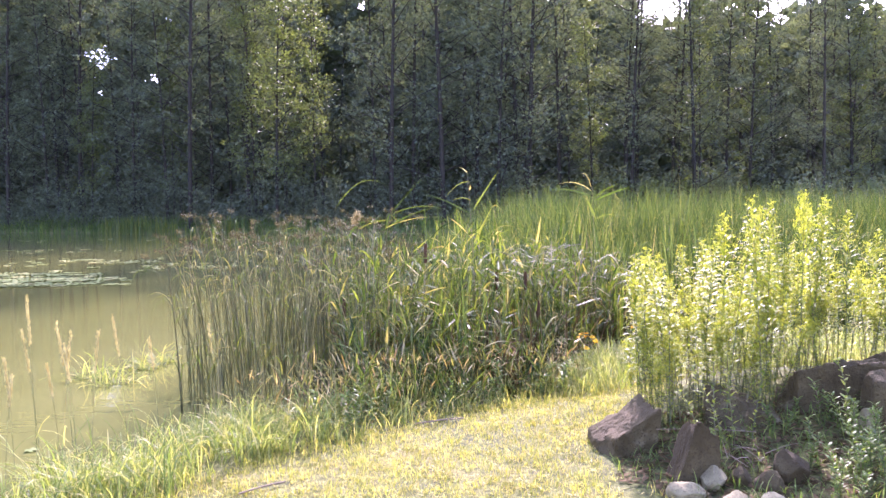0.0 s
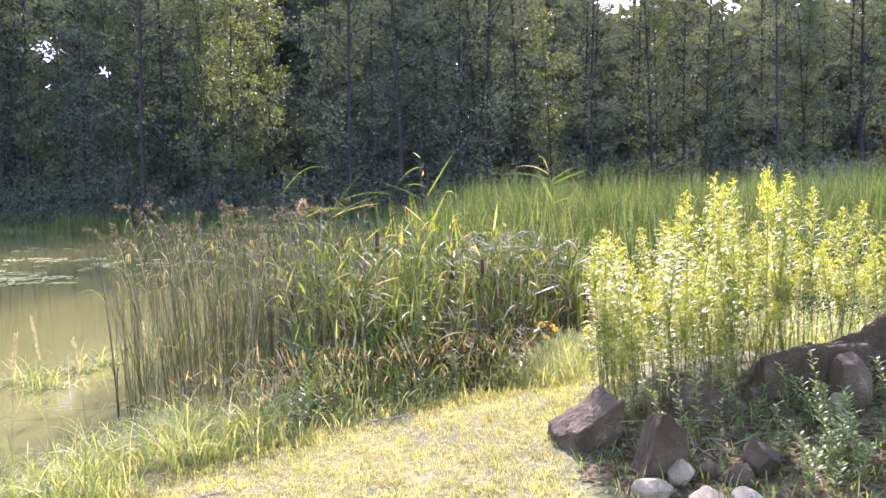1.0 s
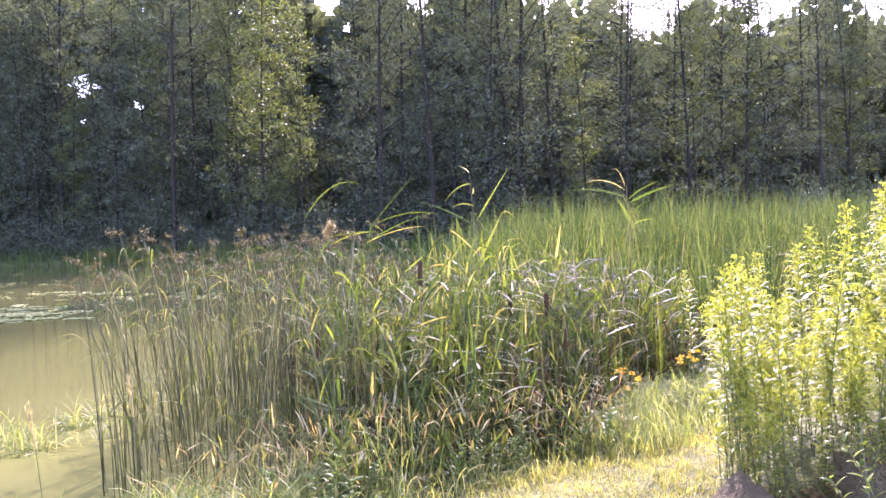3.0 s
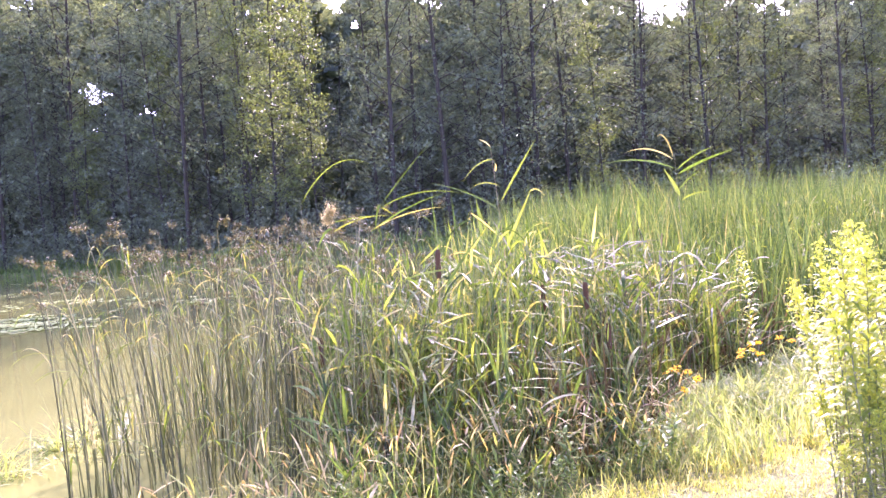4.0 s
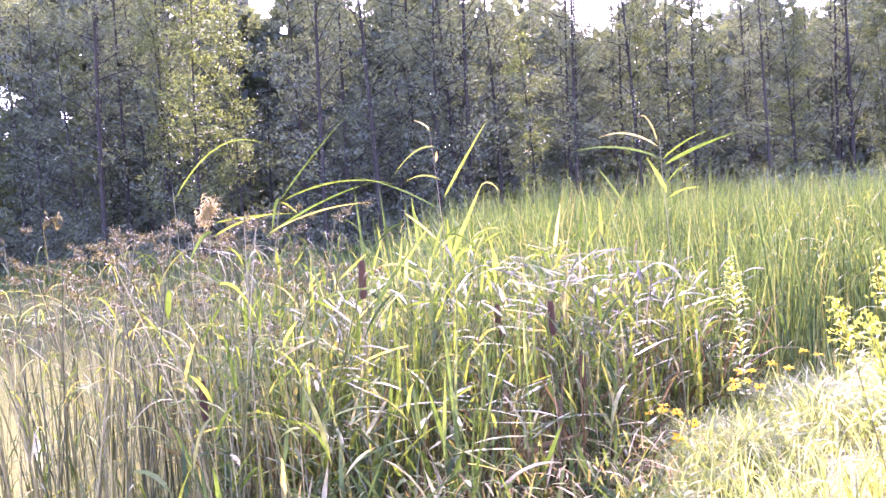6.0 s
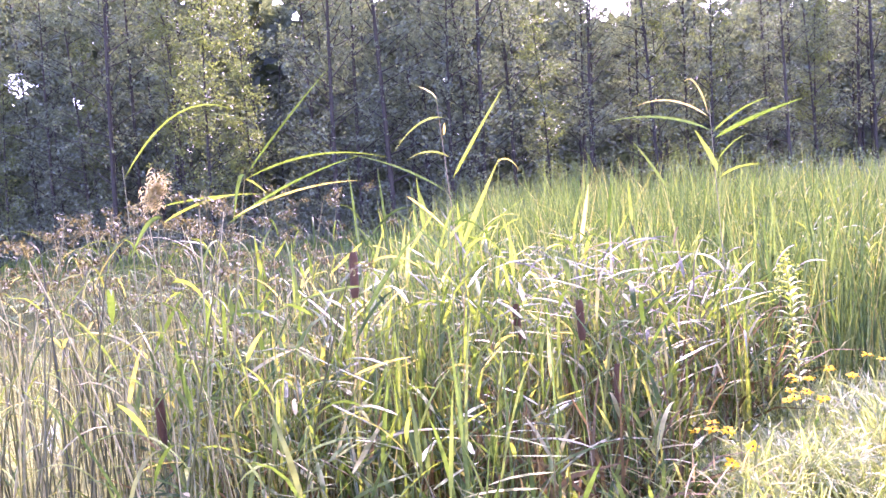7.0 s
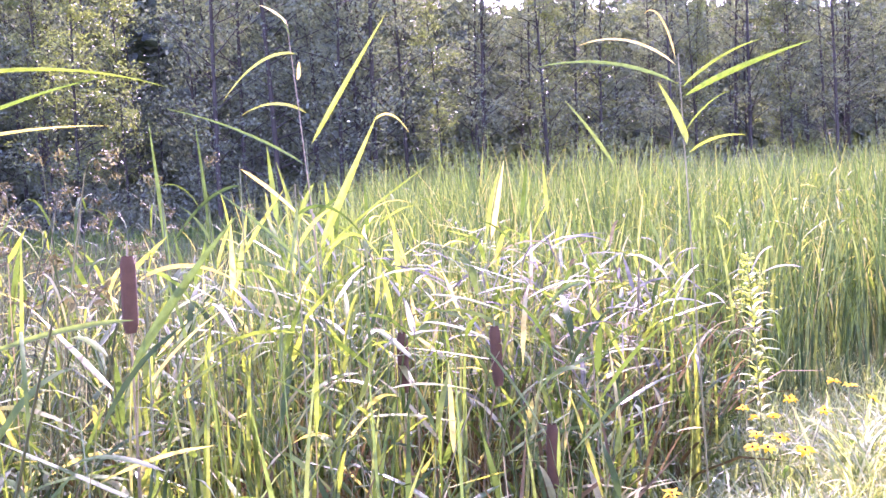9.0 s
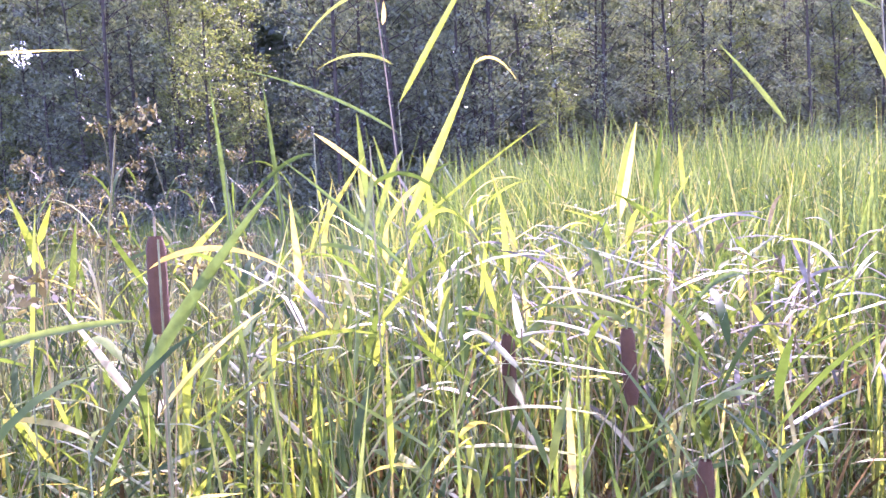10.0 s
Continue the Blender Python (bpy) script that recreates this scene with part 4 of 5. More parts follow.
for px, py, turn, tilt in ((-2.9, 7.9, 178, -16), (-2.95, 8.3, 170, -20), (-2.85, 8.6, 190, -12), (-3.05, 8.9, 182, -18), (-2.8, 7.6, 175, -10)):
    copy_thing(rushes[2], pose(px, py, -0.2, 0, tilt, 0) @ pose(0, 0, 0, 0, 0, turn))
x, y = scatter(1000, -3.2, -0.8, 6.75, 13.5)
ok = (x > -2.9 - 0.14 * (y - 7))
x, y = x[ok], y[ok]
n = len(x)
stuff("bulrush_stems", ribbons(np.stack([x, y, np.full(n, -0.2)], -1), rng.uniform(0, 6.3, n), rng.uniform(0.9, 1.75, n), rng.uniform(0.006, 0.011, n), rng.uniform(0, 0.2, n), rng.uniform(0, 0.35, n), 5, 2, "stem"), M_RUSH,
      "crowd of thin dark bulrush stems standing in water", "bulrushes")


# ---- goldenrod ----
def goldenrod(height, seed, crown=1.0):
    """A straight stem ringed with drooping leaves, narrowing to a spire of small arching bud sprays."""
    r = random.Random(seed)
    root = thing("goldenrod", "leafy goldenrod stem with yellow-green budding tips", "goldenrod", "goldenrod behind the boulders")
    line = curve_points((0, 0, 0), r.uniform(0, 6.3), height, 0.03, 0.12, 9)
    part("stem", tube(line, np.linspace(0.004, 0.002, len(line)), 5), M_STEM, root)
    n = int(height * 74)
    f = 0.05 + 0.9 * np.linspace(0, 1, n) ** 0.75
    idx = f * (len(line) - 1)
    lo = np.minimum(idx.astype(int), len(line) - 2)
    p = line[lo] + (line[lo + 1] - line[lo]) * (idx - lo)[:, None]
    az = np.arange(n) * 2.4 + np.array([r.uniform(-0.4, 0.4) for _ in range(n)])
    ln = (0.085 if height < 1 else 0.118) * np.clip(0.5 + 0.9 * f, 0, 1.1) * np.clip(3.0 - 2.6 * f, 0.4, 1) * np.array([r.uniform(0.75, 1.2) for _ in range(n)])
    part("foliage", ribbons(p, az, ln, ln * 0.165, np.array([r.uniform(0.45, 0.85) for _ in range(n)]), np.array([r.uniform(1.2, 2.1) for _ in range(n)]), 3, 1.1, "lance", np.array([r.uniform(-0.4, 0.4) for _ in range(n)])), M_GOLDLEAF, root)
    pieces = []
    for k in range(20):
        g = 0.76 + 0.24 * k / 19
        i0 = min(int(g * 9), 8)
        q = line[i0] + (line[i0 + 1] - line[i0]) * (g * 9 - i0)
        v, fc = ribbons(q, k * 2.4, crown * (0.12 - 0.085 * k / 19) * r.uniform(0.8, 1.2), 0.008, 0.45, 1.5, 5, 1.3, "lance")
        pieces.append((v, fc))
        mid = v.reshape(-1, 2, 3).mean(1)[1:]
        pieces.append(cards(np.repeat(mid, 2, 0) + rng.normal(size=(len(mid) * 2, 3)) * 0.006 + (0, 0, 0.005), 0.02, 0.4))
    part("flower_head", join(pieces), M_GOLDTOP, root, "arching yellow-green flower buds")
    return root


KIND_HEIGHTS = (1.35, 1.2, 1.5, 1.05, 0.9, 1.4, 0.75, 0.6, 1.1)
kinds = [goldenrod(h, 200 + q) for q, h in enumerate(KIND_HEIGHTS)]


def spire_top(x, y):
    """How high the stand reaches: lower along its edge by the turf, highest in its middle."""
    inner = np.clip((x - 0.634 * (y - 3.3) + 0.2) / 0.5, 0, 1)
    return 1.55 + inner * float(np.interp(x, (1.2, 1.8, 2.4, 2.8, 3.3, 4.2), (0.1, 0.35, 0.42, 0.25, 0.08, -0.15)))


at = [(1.10, 5.51, 1.0), (1.36, 5.62, 1.02), (1.56, 5.6, 0.97), (1.72, 5.7, 1.02), (1.87, 5.66, 0.97), (2.05, 5.72, 1.02), (2.31, 5.75, 1.0), (2.5, 5.85, 1.0), (2.72, 5.9, 1.0), (3.0, 5.95, 1.0), (3.3, 6.0, 0.97)]
at += [(0.99 + 0.42 * d + rng.uniform(0, 0.1), 5.5 + d, rng.uniform(0.66, 1.0)) for d in (0.12, 0.3, 0.42, 0.66, 0.84, 1.0, 1.26, 1.48)]
while len(at) < 122:
    px, py = rng.uniform(0.95, 4.2), rng.uniform(5.25, 7.3)
    if px > max(1.03, 0.98 + 0.42 * (py - 5.5)) + 0.05 * math.sin(6 * py) and (py > 5.85 or px < 2.1):
        at.append((px, py, rng.choice((0.5, 0.6, 0.68, 0.76, 0.84, 1.0))))
for q, (px, py, share) in enumerate(at):
    low = float(ground_z(px, py)) - 0.02
    m = pose(px, py, low, rng.normal(0, 4), rng.normal(0, 4), rng.uniform(0, 360))
    want = (spire_top(px, py) - low) * share
    k = q if q < len(kinds) else min(range(len(kinds)), key=lambda i: abs(KIND_HEIGHTS[i] - want * rng.uniform(0.9, 1.1)))
    ob = kinds[k] if q < len(kinds) else copy_thing(kinds[k], m)
    ob.matrix_basis = m
    ob.scale = (1, 1, want / KIND_HEIGHTS[k])
for q in range(96):
    px, py = ((rng.uniform(1.1, 2.1), rng.uniform(5.3, 5.65)), (rng.uniform(2.0, 3.5), rng.uniform(5.82, 6.2)), (rng.uniform(1.25, 2.6), rng.uniform(5.6, 6.3)), (rng.uniform(1.6, 2.9), rng.uniform(6.1, 6.9)))[q % 4]
    m = pose(px, py, float(ground_z(px, py)) - 0.02, rng.normal(0, 8), rng.normal(0, 8), rng.uniform(0, 360))
    copy_thing(kinds[(4, 6, 7)[q % 3]], m).scale = [rng.uniform(0.75, 1.05)] * 3
for px, py, h in ((1.95, 9.25, 1.3),):
    ob = goldenrod(h, int(px * 100))
    ob.matrix_basis = pose(px, py, 0.0)
    ob.scale = (1.15, 1.15, 1.0)
    ob["label"] = "single goldenrod stem standing before the cattails"


# ---- orange coneflowers ----
def coneflower(height, seed):
    r = random.Random(seed)
    root = thing("coneflower", "orange-yellow coneflower with a dark centre on a thin stem", "flower", "coneflowers on the bank")
    line = curve_points((0, 0, 0), r.uniform(0, 6.3), height, 0.05, 0.2, 6)
    part("stem", tube(line, 0.002, 5), M_STEM, root)
    part("foliage", ribbons(line[[1, 2, 3, 2]], [0.3, 2.5, 4.4, 5.5], 0.11, 0.022, 0.6, 0.9, 4, 1.2, "lance"), M_HERB, root)
    s = np.linspace(0, 1, 5)
    cone = part("cone", tube(line[-1] + np.stack([0 * s, 0 * s, s * 0.014 - 0.002], -1), 0.0062 * np.sqrt(np.clip(1.02 - s ** 2, 0, 1)), 8), M_CONE, root, "dark brown centre")
    for k in range(11):
        part("petal", ribbons(line[-1], k * 2 * np.pi / 11 + r.uniform(-0.2, 0.2), r.uniform(0.033, 0.047), 0.02, r.uniform(0.9, 1.5), r.uniform(0.3, 1.3), 3, 1.2, "lance"), M_PETAL, cone)
    return root


for q in range(20):
    px, py, h = [(rng.uniform(0.98, 1.34), rng.uniform(8.3, 8.5), rng.uniform(0.48, 0.6)), (rng.uniform(1.74, 1.95), rng.uniform(8.9, 9.1), rng.uniform(0.48, 0.6)), (rng.uniform(2.15, 2.55), rng.uniform(9.3, 9.75), rng.uniform(0.5, 0.68))][q % 3]
    coneflower(h, 300 + q).matrix_basis = pose(px, py, max(0.0, float(ground_z(px, py))) - 0.01, rng.normal(0, 13), rng.normal(0, 13))
tufts("meadow_grass", lambda x, y: (y > 6.95 + 0.35 * np.clip(x - 0.9, 0, 1) + 0.1 * wave(4 * x, y)) & (y < reed_front(x) + 0.7) & (x > 0.5 + 0.2 * (y - 7.2)) & (x < 4.3 + 0.5 * wave(x, 2 * y)), (0.4, 5.0, 6.8, 12.2), 620, 36, (0.2, 0.55), "soft pale-green grass around the coneflowers", M_MEADOW, droop=(0.2, 1.5), spread=0.1)

tufts("tall_meadow_grass", lambda x, y: (y > 8.5) & (y < reed_front(x) + 0.1) & (x > 1.0), (1.0, 3.4, 8.5, 10.2), 190, 34, (0.35, 0.7), "tall pale sunlit grass before the cattails", M_MEADOW, wide=(0.007, 0.014), droop=(0.6, 2.0), spread=0.1)

tufts("pale_meadow_grass", lambda x, y: x > 1.1 + 0.1 * wave(5 * x, 5 * y), (1.05, 1.8, 8.15, 8.75), 60, 36, (0.3, 0.6), "pale sunlit grass tufts among the coneflowers", M_MEADOW, wide=(0.005, 0.011), droop=(0.5, 2.2), spread=0.09)

# ---- shaded herbs by the boulders ----
def herb(height, seed, n=16):
    r = random.Random(seed)
    root = thing("herb", "low leafy green herb growing among the stones", "herb", "herbs by the boulders")
    line = curve_points((0, 0, 0), r.uniform(0, 6.3), height, 0.1, 0.3, 6)
    part("stem", tube(line, 0.0025, 5), M_STEM, root)
    f = np.linspace(0.5, 5.99, n)
    p = line[f.astype(int)] + (line[f.astype(int) + 1 - (f.astype(int) == 6)] - line[f.astype(int)]) * (f % 1)[:, None]
    part("foliage", ribbons(p, np.arange(n) * 2.4, 0.05 + 0.016 * np.sin(np.arange(n) * 1.7), 0.017, 0.75, 0.9, 4, 1.2, "lance", 0.2, 0.2), M_SHADEHERB, root)
    return root


herbs = [herb(h, 400 + q, n) for q, (h, n) in enumerate(((0.22, 26), (0.16, 20), (0.28, 32)))]
at = []
while len(at) < 62:
    px, py = rng.uniform(0.85, 3.2), rng.uniform(4.1, 5.25)
    if px > 1.85 or rng.random() < 0.07 and not (py < 4.6 and px > 1.05):
        at.append((px, py))
for q, (px, py) in enumerate(at):
    m = pose(px, py, float(ground_z(px, py)) - 0.01, 0, 0, rng.uniform(0, 360))
    if q < 3:
        herbs[q].matrix_basis = m
    else:
        copy_thing(herbs[q % 3], m)
q = 0
while q < 60:
    px = rng.uniform(-1.3, 1.0)
    py = float(lawn_edge(px)) + 0.18 + 0.9 * rng.random()
    if float(shore_distance(px, py)) > -0.35:
        c = copy_thing(herbs[q % 3], pose(px, py, max(-0.02, float(ground_z(px, py))) - 0.01, rng.normal(0, 9), rng.normal(0, 9), rng.uniform(0, 360)))
        c.scale = [rng.uniform(0.8, 1.5)] * 3
        tagged(c, "small leafy weed at the foot of the reeds", "herb", "weeds on the bank")
        q += 1
# brown leaves spread by the stones; their dark colour paints the shade there
x, y = scatter(5500, 0.8, 3.4, 3.7, 5.7)
ok = ((x - 2.2) / 1.5) ** 2 + ((y - 4.85) / 1.05) ** 2 < 1 + 0.25 * wave(3 * x, 4 * y)
x, y = x[ok], y[ok]
n = len(x)
stuff("leaf_litter", ribbons(on_ground(x, y) + (0, 0, 0.012), rng.uniform(0, 6.3, n), rng.uniform(0.03, 0.08, n), rng.uniform(0.012, 0.03, n), rng.uniform(1.2, 1.75, n), rng.uniform(-0.5, 0.5, n), 3, profile="lance"), M_SHADELEAF, "brown leaves added by the stones to darken the soil as shade does", "litter")
x, y = scatter(2200, 0.75, 3.6, 3.6, 5.6)
ok = ((x - 2.2) / 1.5) ** 2 + ((y - 4.85) / 1.05) ** 2 < 1 + 0.25 * wave(3 * x, 4 * y)
x, y = x[ok], y[ok]
n = len(x)
stuff("shade_grass", ribbons(on_ground(x, y), rng.uniform(0, 6.3, n), rng.uniform(0.05, 0.16, n), rng.uniform(0.004, 0.008, n), rng.uniform(0.1, 0.8, n), rng.uniform(0.2, 1.2, n), 3), M_SHADEHERB, "sparse green grass and leaves between the stones", "grass")
st = new("stick", mesh_of("stick", *tube(curve_points((1.08, 4.86, 0.50), 0.0, 0.62, 1.55, 0.12, 8), 0.0022, 6), M_STICK)); tagged(st, "thin dead stem lying across the boulders", "stick")

for q in range(9):
    px, py = 1.62 + rng.normal(0, 0.07), 4.56 + rng.normal(0, 0.05)
    line = curve_points((px, py, float(ground_z(px, py)) + rng.uniform(0.02, 0.1)), rng.uniform(0, 6.3), rng.uniform(0.1, 0.24), rng.uniform(0.9, 1.5), rng.uniform(0.1, 0.8), 5)
    st = new("twig", mesh_of("twig", *tube(line, np.linspace(0.003, 0.0012, 6), 5), M_STICK))
    tagged(st, "dry bent twig in a small heap by the stones", "twig", "heap of twigs")
for px, py, az, ln in ((-0.55, 5.92, 0.35, 0.4), (-1.45, 4.35, 0.7, 0.3)):
    st = new("stick", mesh_of("stick", *tube(curve_points((px, py, float(ground_z(px, py)) + 0.02), az, ln, 1.5, 0.14, 6), 0.006, 6), M_STICK))
    tagged(st, "pale stick lying at the edge of the turf", "stick")
for q, (px, py, h) in enumerate(((1.72, 5.0, 0.55), (1.45, 4.85, 0.6), (1.36, 4.62, 0.5), (1.52, 4.78, 0.66), (1.6, 4.95, 0.7), (2.35, 5.02, 0.5))):
    weed = herb(h, 450 + q, 26)
    weed["label"] = "yellowing leafy weed leaning before the boulders"
    for o in weed.children:
        if o.name.startswith("foliage"):
            o.data.materials[0] = M_GOLDLEAF
    weed.matrix_basis = pose(px, py, float(ground_z(px, py)) - 0.01, -12, 8, 40 * q)

# ---- near bank: tawny grass heads ----
def grass_head(height, seed):
    r = random.Random(seed)
    root = thing("reed_grass", "tall reed grass with a narrow tawny seed head", "grass", "reed grass at the water")
    line = curve_points((0, 0, 0), r.uniform(0, 6.3), height, 0.04, 0.12, 8)
    stem = part("stem", tube(line, 0.0018, 4), M_STEM, root)
    s = rng.uniform(0.74, 1.0, 240)
    idx = s * 8; lo = np.minimum(idx.astype(int), 7)
    p = line[lo] + (line[lo + 1] - line[lo]) * (idx - lo)[:, None] + rng.normal(size=(240, 3)) * 0.0042
    part("seed_head", ribbons(p, rng.uniform(0, 6.3, 240), rng.uniform(0.016, 0.034, 240), 0.005, rng.uniform(0.05, 0.5, 240), 0.3, 2, profile="lance"), M_TAWNY, stem, "narrow tawny seed head")
    part("leaf", ribbons(line[2], r.uniform(0, 6.3), 0.35, 0.008, 0.4, 1.4, 6), M_WEED, root)
    return root


for q, (px, py, h) in enumerate(((-3.26, 5.35, 1.4), (-3.2, 5.3, 1.15), (-2.95, 5.3, 1.2), (-2.86, 5.35, 1.1), (-2.9, 5.25, 1.05), (-3.1, 5.4, 1.1), (-3.4, 5.3, 0.95), (-2.6, 5.4, 1.15), (-3.05, 5.3, 0.9), (-2.3, 6.4, 1.0), (-2.45, 5.6, 0.95), (-3.35, 5.1, 0.85))):
    grass_head(h, 500 + q).matrix_basis = pose(px, py, max(-0.05, float(ground_z(px, py))) - 0.02)
tufts("waterside_grass", lambda x, y: (shore_distance(x, y) > -0.25 + 0.2 * wave(3 * x, 3 * y)) & (shore_distance(x, y) > 0.0 - 0.3 * np.clip(-1.9 - x, 0, 1)) & (y > lawn_edge(x) - 0.05), (-3.9, -1.2, 3.4, 6.5), 380, 24, (0.25, 0.62), "long arching pale-green grass at the water's edge", droop=(0.5, 2.2), spread=0.07)
tufts("shore_grass", lambda x, y: (np.abs(shore_distance(x, y)) < 0.4) & (y < 3.6), (-7.5, -2.5, -4.0, 3.6), 700, 20, (0.25, 0.6), "longer grass along the rest of the waterline", droop=(0.5, 2.2), spread=0.08)
# broken sedge tufts standing in the pond
for cx, cy, n, wide in ((-4.5, 8.55, 90, 0.16), (-4.12, 8.25, 70, 0.10), (-4.16, 9.1, 80, 0.10), (-4.04, 9.45, 60, 0.08)):
    x, y = rng.normal(cx, wide, n), rng.normal(cy, 0.07, n)
    ln = rng.uniform(0.15, 0.5, n) * rng.choice((0.6, 1.0), n)
    pieces = [ribbons(np.stack([x, y, np.full(n, -0.03)], -1), rng.uniform(0, 6.3, n), ln, rng.uniform(0.006, 0.013, n), rng.uniform(0.05, 1.2, n), rng.uniform(0.4, 2.4, n), 5, twist=rng.uniform(-1, 1, n))]
    x, y = rng.normal(cx, wide * 1.2, n // 2), rng.normal(cy, 0.1, n // 2)
    pieces.append(ribbons(np.stack([x, y, rng.uniform(0.0, 0.06, n // 2)], -1), rng.uniform(0, 6.3, n // 2), rng.uniform(0.1, 0.3, n // 2), 0.01, rng.uniform(1.3, 1.7, n // 2), rng.uniform(-0.3, 0.3, n // 2), 5))
    tuft = new("sedge_tuft", mesh_of("sedge_tuft", *join(pieces), M_WEED))
    tagged(tuft, "broken tuft of arching pale sedge standing in the pond", "sedge", "sedge tufts in the pond", "stuff")


# ---- lily pads ----
def pad_mesh(seed):
    r = random.Random(seed)
    n = 13
    a = np.linspace(0.25, 2 * np.pi - 0.25, n)
    rad = 1 + 0.05 * np.sin(3 * a + r.uniform(0, 6))
    rim = np.stack([np.cos(a) * rad, np.sin(a) * rad, 0.05 + 0.05 * np.sin(5 * a + seed)], -1)
    inner = np.stack([np.cos(a) * 0.5, np.sin(a) * 0.5, np.full(n, 0.03)], -1)
    v = np.concatenate([[(0.08, 0, 0.02)] * n, inner, rim])
    k = np.arange(n - 1)
    f = np.concatenate([np.stack([k, k + n, k + n + 1, k + 1], -1), np.stack([k + n, k + 2 * n, k + 2 * n + 1, k + n + 1], -1)])
    return v, f


pads = [mesh_of("lily_pad", *pad_mesh(s), M_LILY) for s in (1, 2, 3)]
for q in range(9):
    ob = new("lily_pad", pads[q % 3])
    r = rng.uniform(0.04, 0.07)
    ob.matrix_basis = pose(rng.uniform(-4.4, -3.3), rng.uniform(4.6, 6.4), 0.006, 0, 0, rng.uniform(0, 360)) @ Matrix.Diagonal((r, r, 0.12, 1))
    tagged(ob, "round pale-green lily pad floating near the bank", "lily pad", "lily pads by the bank")
pieces = []
for cx, cy, sx, sy, n in ((-12.6, 19.7, 1.6, 0.3, 150), (-12.6, 21.2, 1.5, 0.5, 110), (-14.2, 23.0, 2.2, 0.7, 50), (-15, 29, 3.5, 2.2, 45), (-21, 38, 5, 2.0, 20), (-9.9, 26, 1.6, 1.8, 26), (-26, 52, 8, 2.5, 20)):
    for _ in range(n):
        v, f = pad_mesh(1)
        r, tn = rng.uniform(0.12, 0.22), rng.uniform(0, 6.3)
        px, py = rng.normal(cx, sx * 0.6), rng.normal(cy, sy * 0.6)
        c, s = math.cos(tn), math.sin(tn)
        pieces.append((np.stack([px + r * (v[:, 0] * c - v[:, 1] * s), py + r * (v[:, 0] * s + v[:, 1] * c), 0.006 + v[:, 2] * rng.uniform(0.1, 0.5)], -1), f))
stuff("far_lily_pads", join(pieces), M_LILY, "rafts of pale lily pads far out on the pond", "lily pads")

# ---- far bank ----
x, y = scatter(60000, -75, 12, 44, 84)
d = shore_distance(x, y)
ok = (d > -0.8) & (d < 4)
x, y, d = x[ok], y[ok], d[ok]
n = len(x)
stuff("far_bank_grass", ribbons(on_ground(x, y), rng.uniform(0, 6.3, n), rng.uniform(0.5, 1.3, n) * (1 + 0.5 * wave(0.3 * x, y)), rng.uniform(0.03, 0.08, n), rng.uniform(0, 0.5, n), rng.uniform(0, 1.2, n), 3), M_HERB, "rough dark green grass along the far shore", "grass")


# ---- woods ----
rng = np.random.default_rng(77)


def tree(height, seed, leaves, leaf_material_used, crown_from=0.3, spread=0.2, bare=0.0):
    """A slender trunk with drooping boughs; the leaves hang in tight clumps along the boughs, with gaps between them."""
    r = random.Random(seed)
    root = thing("tree", "tall slender broadleaf tree at the wood's edge", "tree", "trees beyond the pond")
    trunk = curve_points((0, 0, -0.3), r.uniform(0, 6.3), height, 0.02, 0.07, 12)
    rad = np.linspace(0.08 + height * 0.003, 0.025, len(trunk))
    pieces, tips = [tube(trunk, rad, 8)], []
    for k in range(40):
        f = crown_from + (0.98 - crown_from) * (k + r.random()) / 40
        i0 = min(int(f * 12), 11)
        p = trunk[i0] + (trunk[i0 + 1] - trunk[i0]) * (f * 12 - i0)
        ln = height * spread * (1.1 - 0.7 * (f - crown_from) / (1 - crown_from)) * r.uniform(0.5, 1.2)
        line = curve_points(p, r.uniform(0, 6.3), ln, r.uniform(0.7, 1.3), r.uniform(-0.4, 0.6), 5)
        pieces.append(tube(line, np.linspace(0.05, 0.012, len(line)), 3))
        for q in (2, 3, 4, 5):
            for _ in range(2):
                off = np.array([r.gauss(0, 0.5), r.gauss(0, 0.5), r.gauss(-0.1, 0.3)]) * (0.6 + 0.12 * ln)
                tips.append((line[q] + off, r.uniform(0.22, 0.6)))
    part("trunk", join(pieces), M_BARK, root)
    tips = [t for t in tips if r.random() > bare]
    per = leaves // len(tips)
    pts = np.concatenate([c + rng.normal(size=(per, 3)) * (w, w, w * 0.55) for c, w in tips])
    part("crown", cards(pts, rng.uniform(0.11, 0.28, len(pts)), 0.68, 0.35), leaf_material_used, root)
    return root


TREE_KINDS = [(29, 5600, 0.10, 0.19, 0.05), (31, 5600, 0.14, 0.19, 0.1), (27, 5600, 0.07, 0.21, 0.05), (33, 5600, 0.16, 0.18, 0.1), (21, 5200, 0.05, 0.22, 0.05), (30, 5200, 0.20, 0.17, 0.15)]
trees = [tree(h, 600 + q, n, M_TREELEAF, c, s, b) for q, (h, n, c, s, b) in enumerate(TREE_KINDS)]


def far_shore_y(x):
    return np.interp(x, [-80, -60, -34, -18, -6, 6, 18, 38, 60], [80, 80, 68, 62, 60, 60, 62, 64, 66])


def glade(x, y):
    """The gaps through which the sun reaches the trees coloured as sunlit, and two narrow ones open to the sky."""
    return (abs(x + 16.5 - 0.14 * (y - 63)) < 4.2 and y < 91) or (abs(x - 9 - 0.14 * (y - 62)) < 2.0 and y < 80) or abs(x + 0.505 * y) < 1.5 or (abs(x + 0.433 * y) < 1.0 and y > 70)


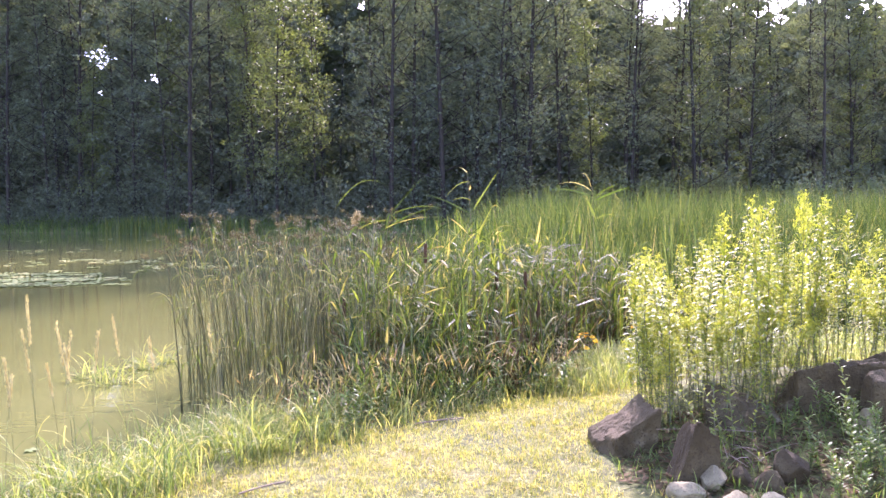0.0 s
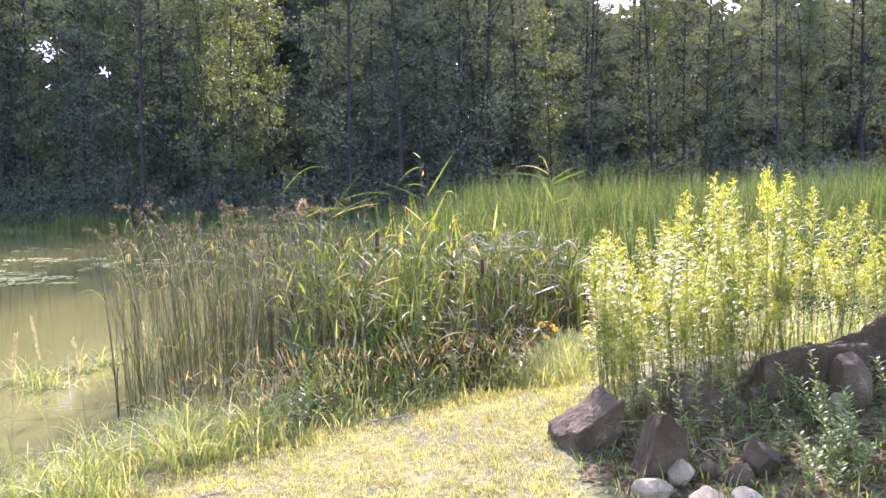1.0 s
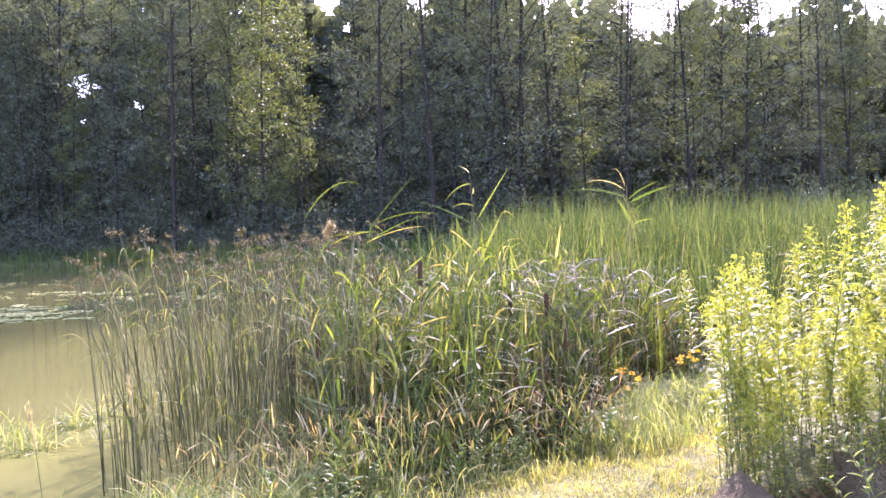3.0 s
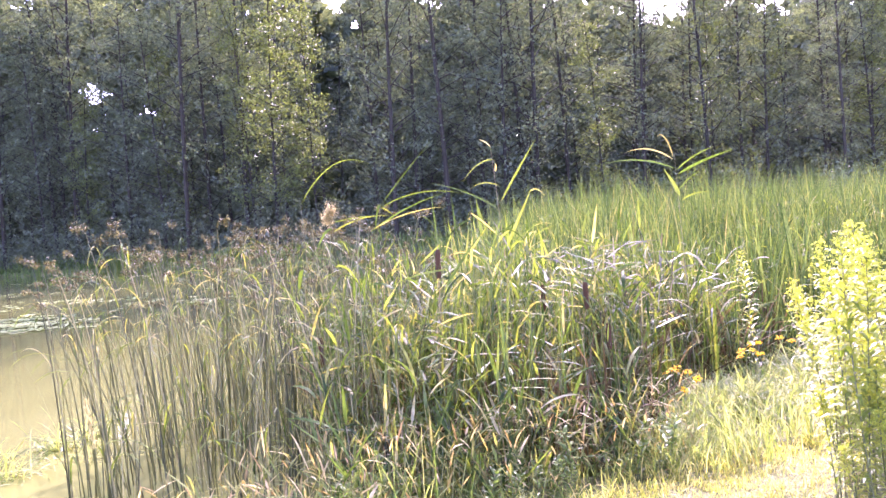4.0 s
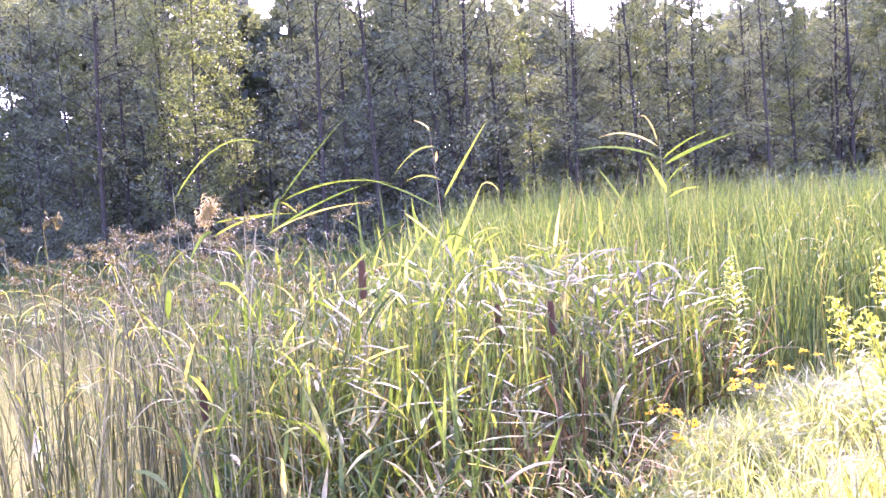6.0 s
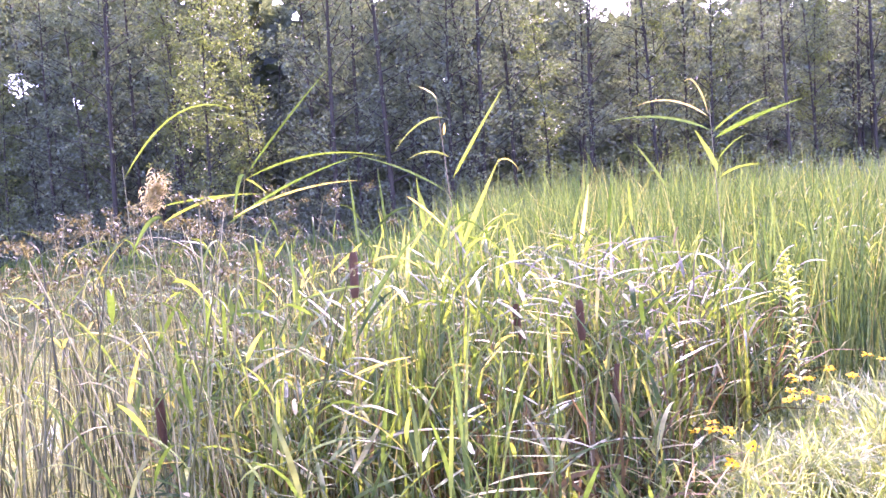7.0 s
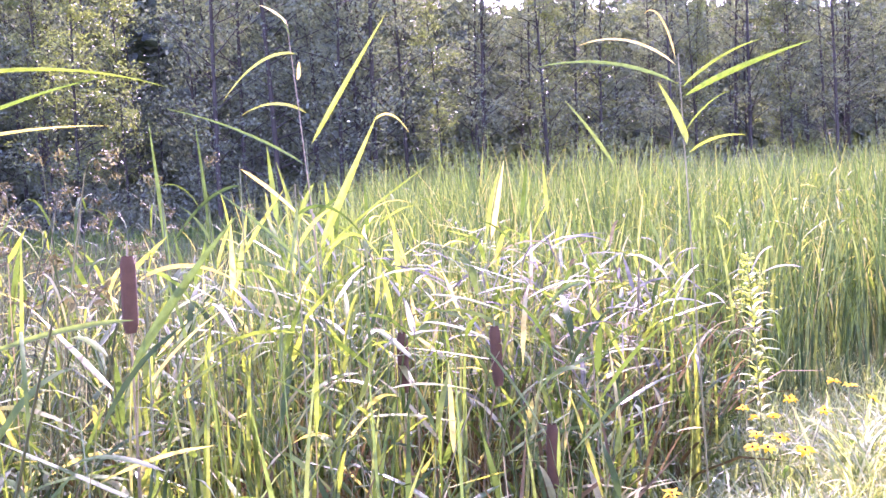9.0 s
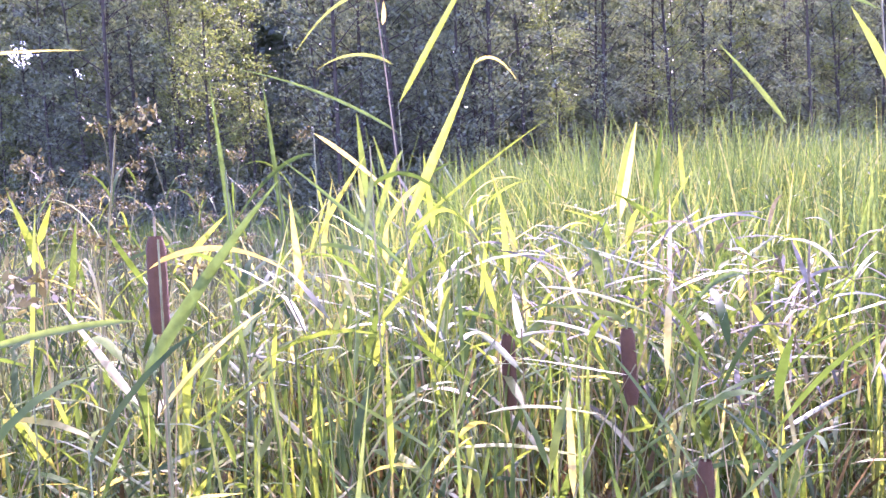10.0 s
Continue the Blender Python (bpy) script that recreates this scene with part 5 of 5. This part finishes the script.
count = 0
for row, (off, step) in enumerate(((3.5, 4.2), (8, 4.6), (14, 5.4), (21, 7.0), (29, 9.5))):
    px = -66.0 - row * 6
    while px < 62 + row * 8:
        px += step * rng.uniform(0.6, 1.4)
        py = float(far_shore_y(px)) + off + rng.uniform(-2, 2)
        if glade(px, py):
            continue
        m = pose(px, py, float(ground_z(px, py)), 0, 0, rng.uniform(0, 360))
        sc = rng.uniform(0.92, 1.12) * (1.2 if px < 4 else 0.94)
        if count < len(trees):
            ob = trees[count]
            ob.matrix_basis = m
        else:
            ob = copy_thing(trees[int(rng.integers(5)) if px < 10 or row == 0 else (1, 5, 3, 5)[int(rng.integers(4))]], m)
        ob.scale = (sc, sc, sc)
        count += 1
# trees in the sunlit leaf colour, set where crowns catch the sun
sunlit_tree = tree(24, 700, 6500, M_SUNLITLEAF, 0.16, 0.14, 0.15)
sunlit_tree["label"] = "tree with sunlight put into its pale-green leaf colour before the darker woods"
sunlit_tree.matrix_basis = pose(-17.5, 64.5, 0.5)
for px, py, sc in ((-20.0, 67, 0.9), (-14.5, 66, 0.85), (9, 64, 0.7), (31, 67, 0.75), (-38, 73, 0.75), (18.5, 67, 0.8), (24, 71, 0.85), (-29, 71, 0.8), (41, 70, 0.8)):
    copy_thing(sunlit_tree, pose(px, py, 0.5, 0, 0, px * 10)).scale = (sc, sc, sc)

for px, py in ((-14, 95), (-10.5, 97), (-18, 96), (-22, 93), (-8, 94), (9, 92), (13, 94)):
    copy_thing(trees[3], pose(px, py, 1.0, 0, 0, py * 7)).scale = (0.9, 0.9, 0.85)

# undergrowth in front of and between the trunks
x = rng.uniform(-85, 85, 50000)
y = far_shore_y(x) + 1.5 + 30 * rng.random(len(x)) ** 1.3
z = 0.6 + np.abs(rng.normal(0, 2.6, len(x))) * (1 + 0.4 * wave(0.4 * x, 0.3 * y))
xf = rng.uniform(-85, 75, 60000)
yf = far_shore_y(xf) + rng.uniform(0.8, 4.5, len(xf))
zf = 0.3 + rng.random(len(xf)) * (4.0 + 1.8 * wave(0.35 * xf, 0.2 * yf) + 1.0 * wave(1.3 * xf, yf))
x, y, z = np.concatenate([x, xf]), np.concatenate([y, yf]), np.concatenate([z, zf])
stuff("undergrowth", cards(np.stack([x, y, z], -1), rng.uniform(0.12, 0.32, len(x)), 0.6, 0.3), M_TREELEAF, "dark leafy undergrowth below the trees", "undergrowth")
x = rng.uniform(-110, 110, 80000)
y = 100 + rng.uniform(0, 24, len(x))
crest = np.interp(x, (-24, -17, -5, 2, 9, 14, 30), (39, 33, 34, 40, 36, 29, 27)) + 3.5 * np.sin(0.42 * x + 0.8) + 1.5 * np.sin(1.1 * x)
z = crest * rng.random(len(x)) ** 1.2
near = np.minimum(np.hypot((x + 0.505 * y) * 0.8, z - 1.9 - 0.206 * y) / 2.5, np.hypot((x + 0.433 * y) * 0.8, z - 1.9 - 0.176 * y) / 1.6)
ok = rng.random(len(x)) < np.clip((near + 0.25 * np.sin(3.1 * x + 1.7 * z) - 0.55) / 0.7, 0, 1)
x, y, z = x[ok], y[ok], z[ok]
stuff("distant_woods", cards(np.stack([x, y, z], -1), rng.uniform(1.4, 2.8, len(x)), 0.8, 0.2), M_TREELEAF, "dark depth of woods behind the first trees", "woods")

# pale shrub beyond the marsh and a reed clump on the far shore
shrub = thing("shrub", "rounded grey-green shrub beyond the cattails", "shrub")
r = random.Random(31)
pieces = []
tips = []
for k in range(16):
    line = curve_points((r.uniform(-0.3, 0.3), r.uniform(-0.3, 0.3), 0), r.uniform(0, 6.3), r.uniform(1.6, 2.6), r.uniform(0.2, 0.9), 0.4, 5)
    pieces.append(tube(line, np.linspace(0.03, 0.008, 6), 4))
    tips += [line[3], line[4], line[5]]
part("branches", join(pieces), M_BARK, shrub)
part("crown", cards(np.repeat(np.array(tips), 60, 0) + rng.normal(size=(60 * len(tips), 3)) * (0.35, 0.35, 0.25), rng.uniform(0.08, 0.16, 60 * len(tips)), 0.5, 0.2), M_SHRUB, shrub)
shrub.matrix_basis = pose(17.6, 40, 0.1)
shrub.scale = (1.2, 1.2, 1.25)
copy_thing(shrub, pose(21.0, 41, 0.1, 0, 0, 70)).scale = (1.1, 1.1, 1.2)
for px, py, n in ((-31.5, 64.5, 130), (-29.5, 63.8, 110), (-27, 63.2, 60), (-21, 61.5, 60)):
    x, y = rng.normal(px, 0.7, n), rng.normal(py, 0.3, n)
    clump = new("reed_clump", mesh_of("reed_clump", *ribbons(np.stack([x, y, np.full(n, -0.05)], -1), rng.uniform(0, 6.3, n), rng.uniform(0.9, 1.9, n), 0.06, rng.uniform(0, 0.2, n), rng.uniform(0, 0.5, n), 4), M_REEDTOP))
    tagged(clump, "bright clump of reeds at the far waterline", "reeds", "reed clumps on the far shore")
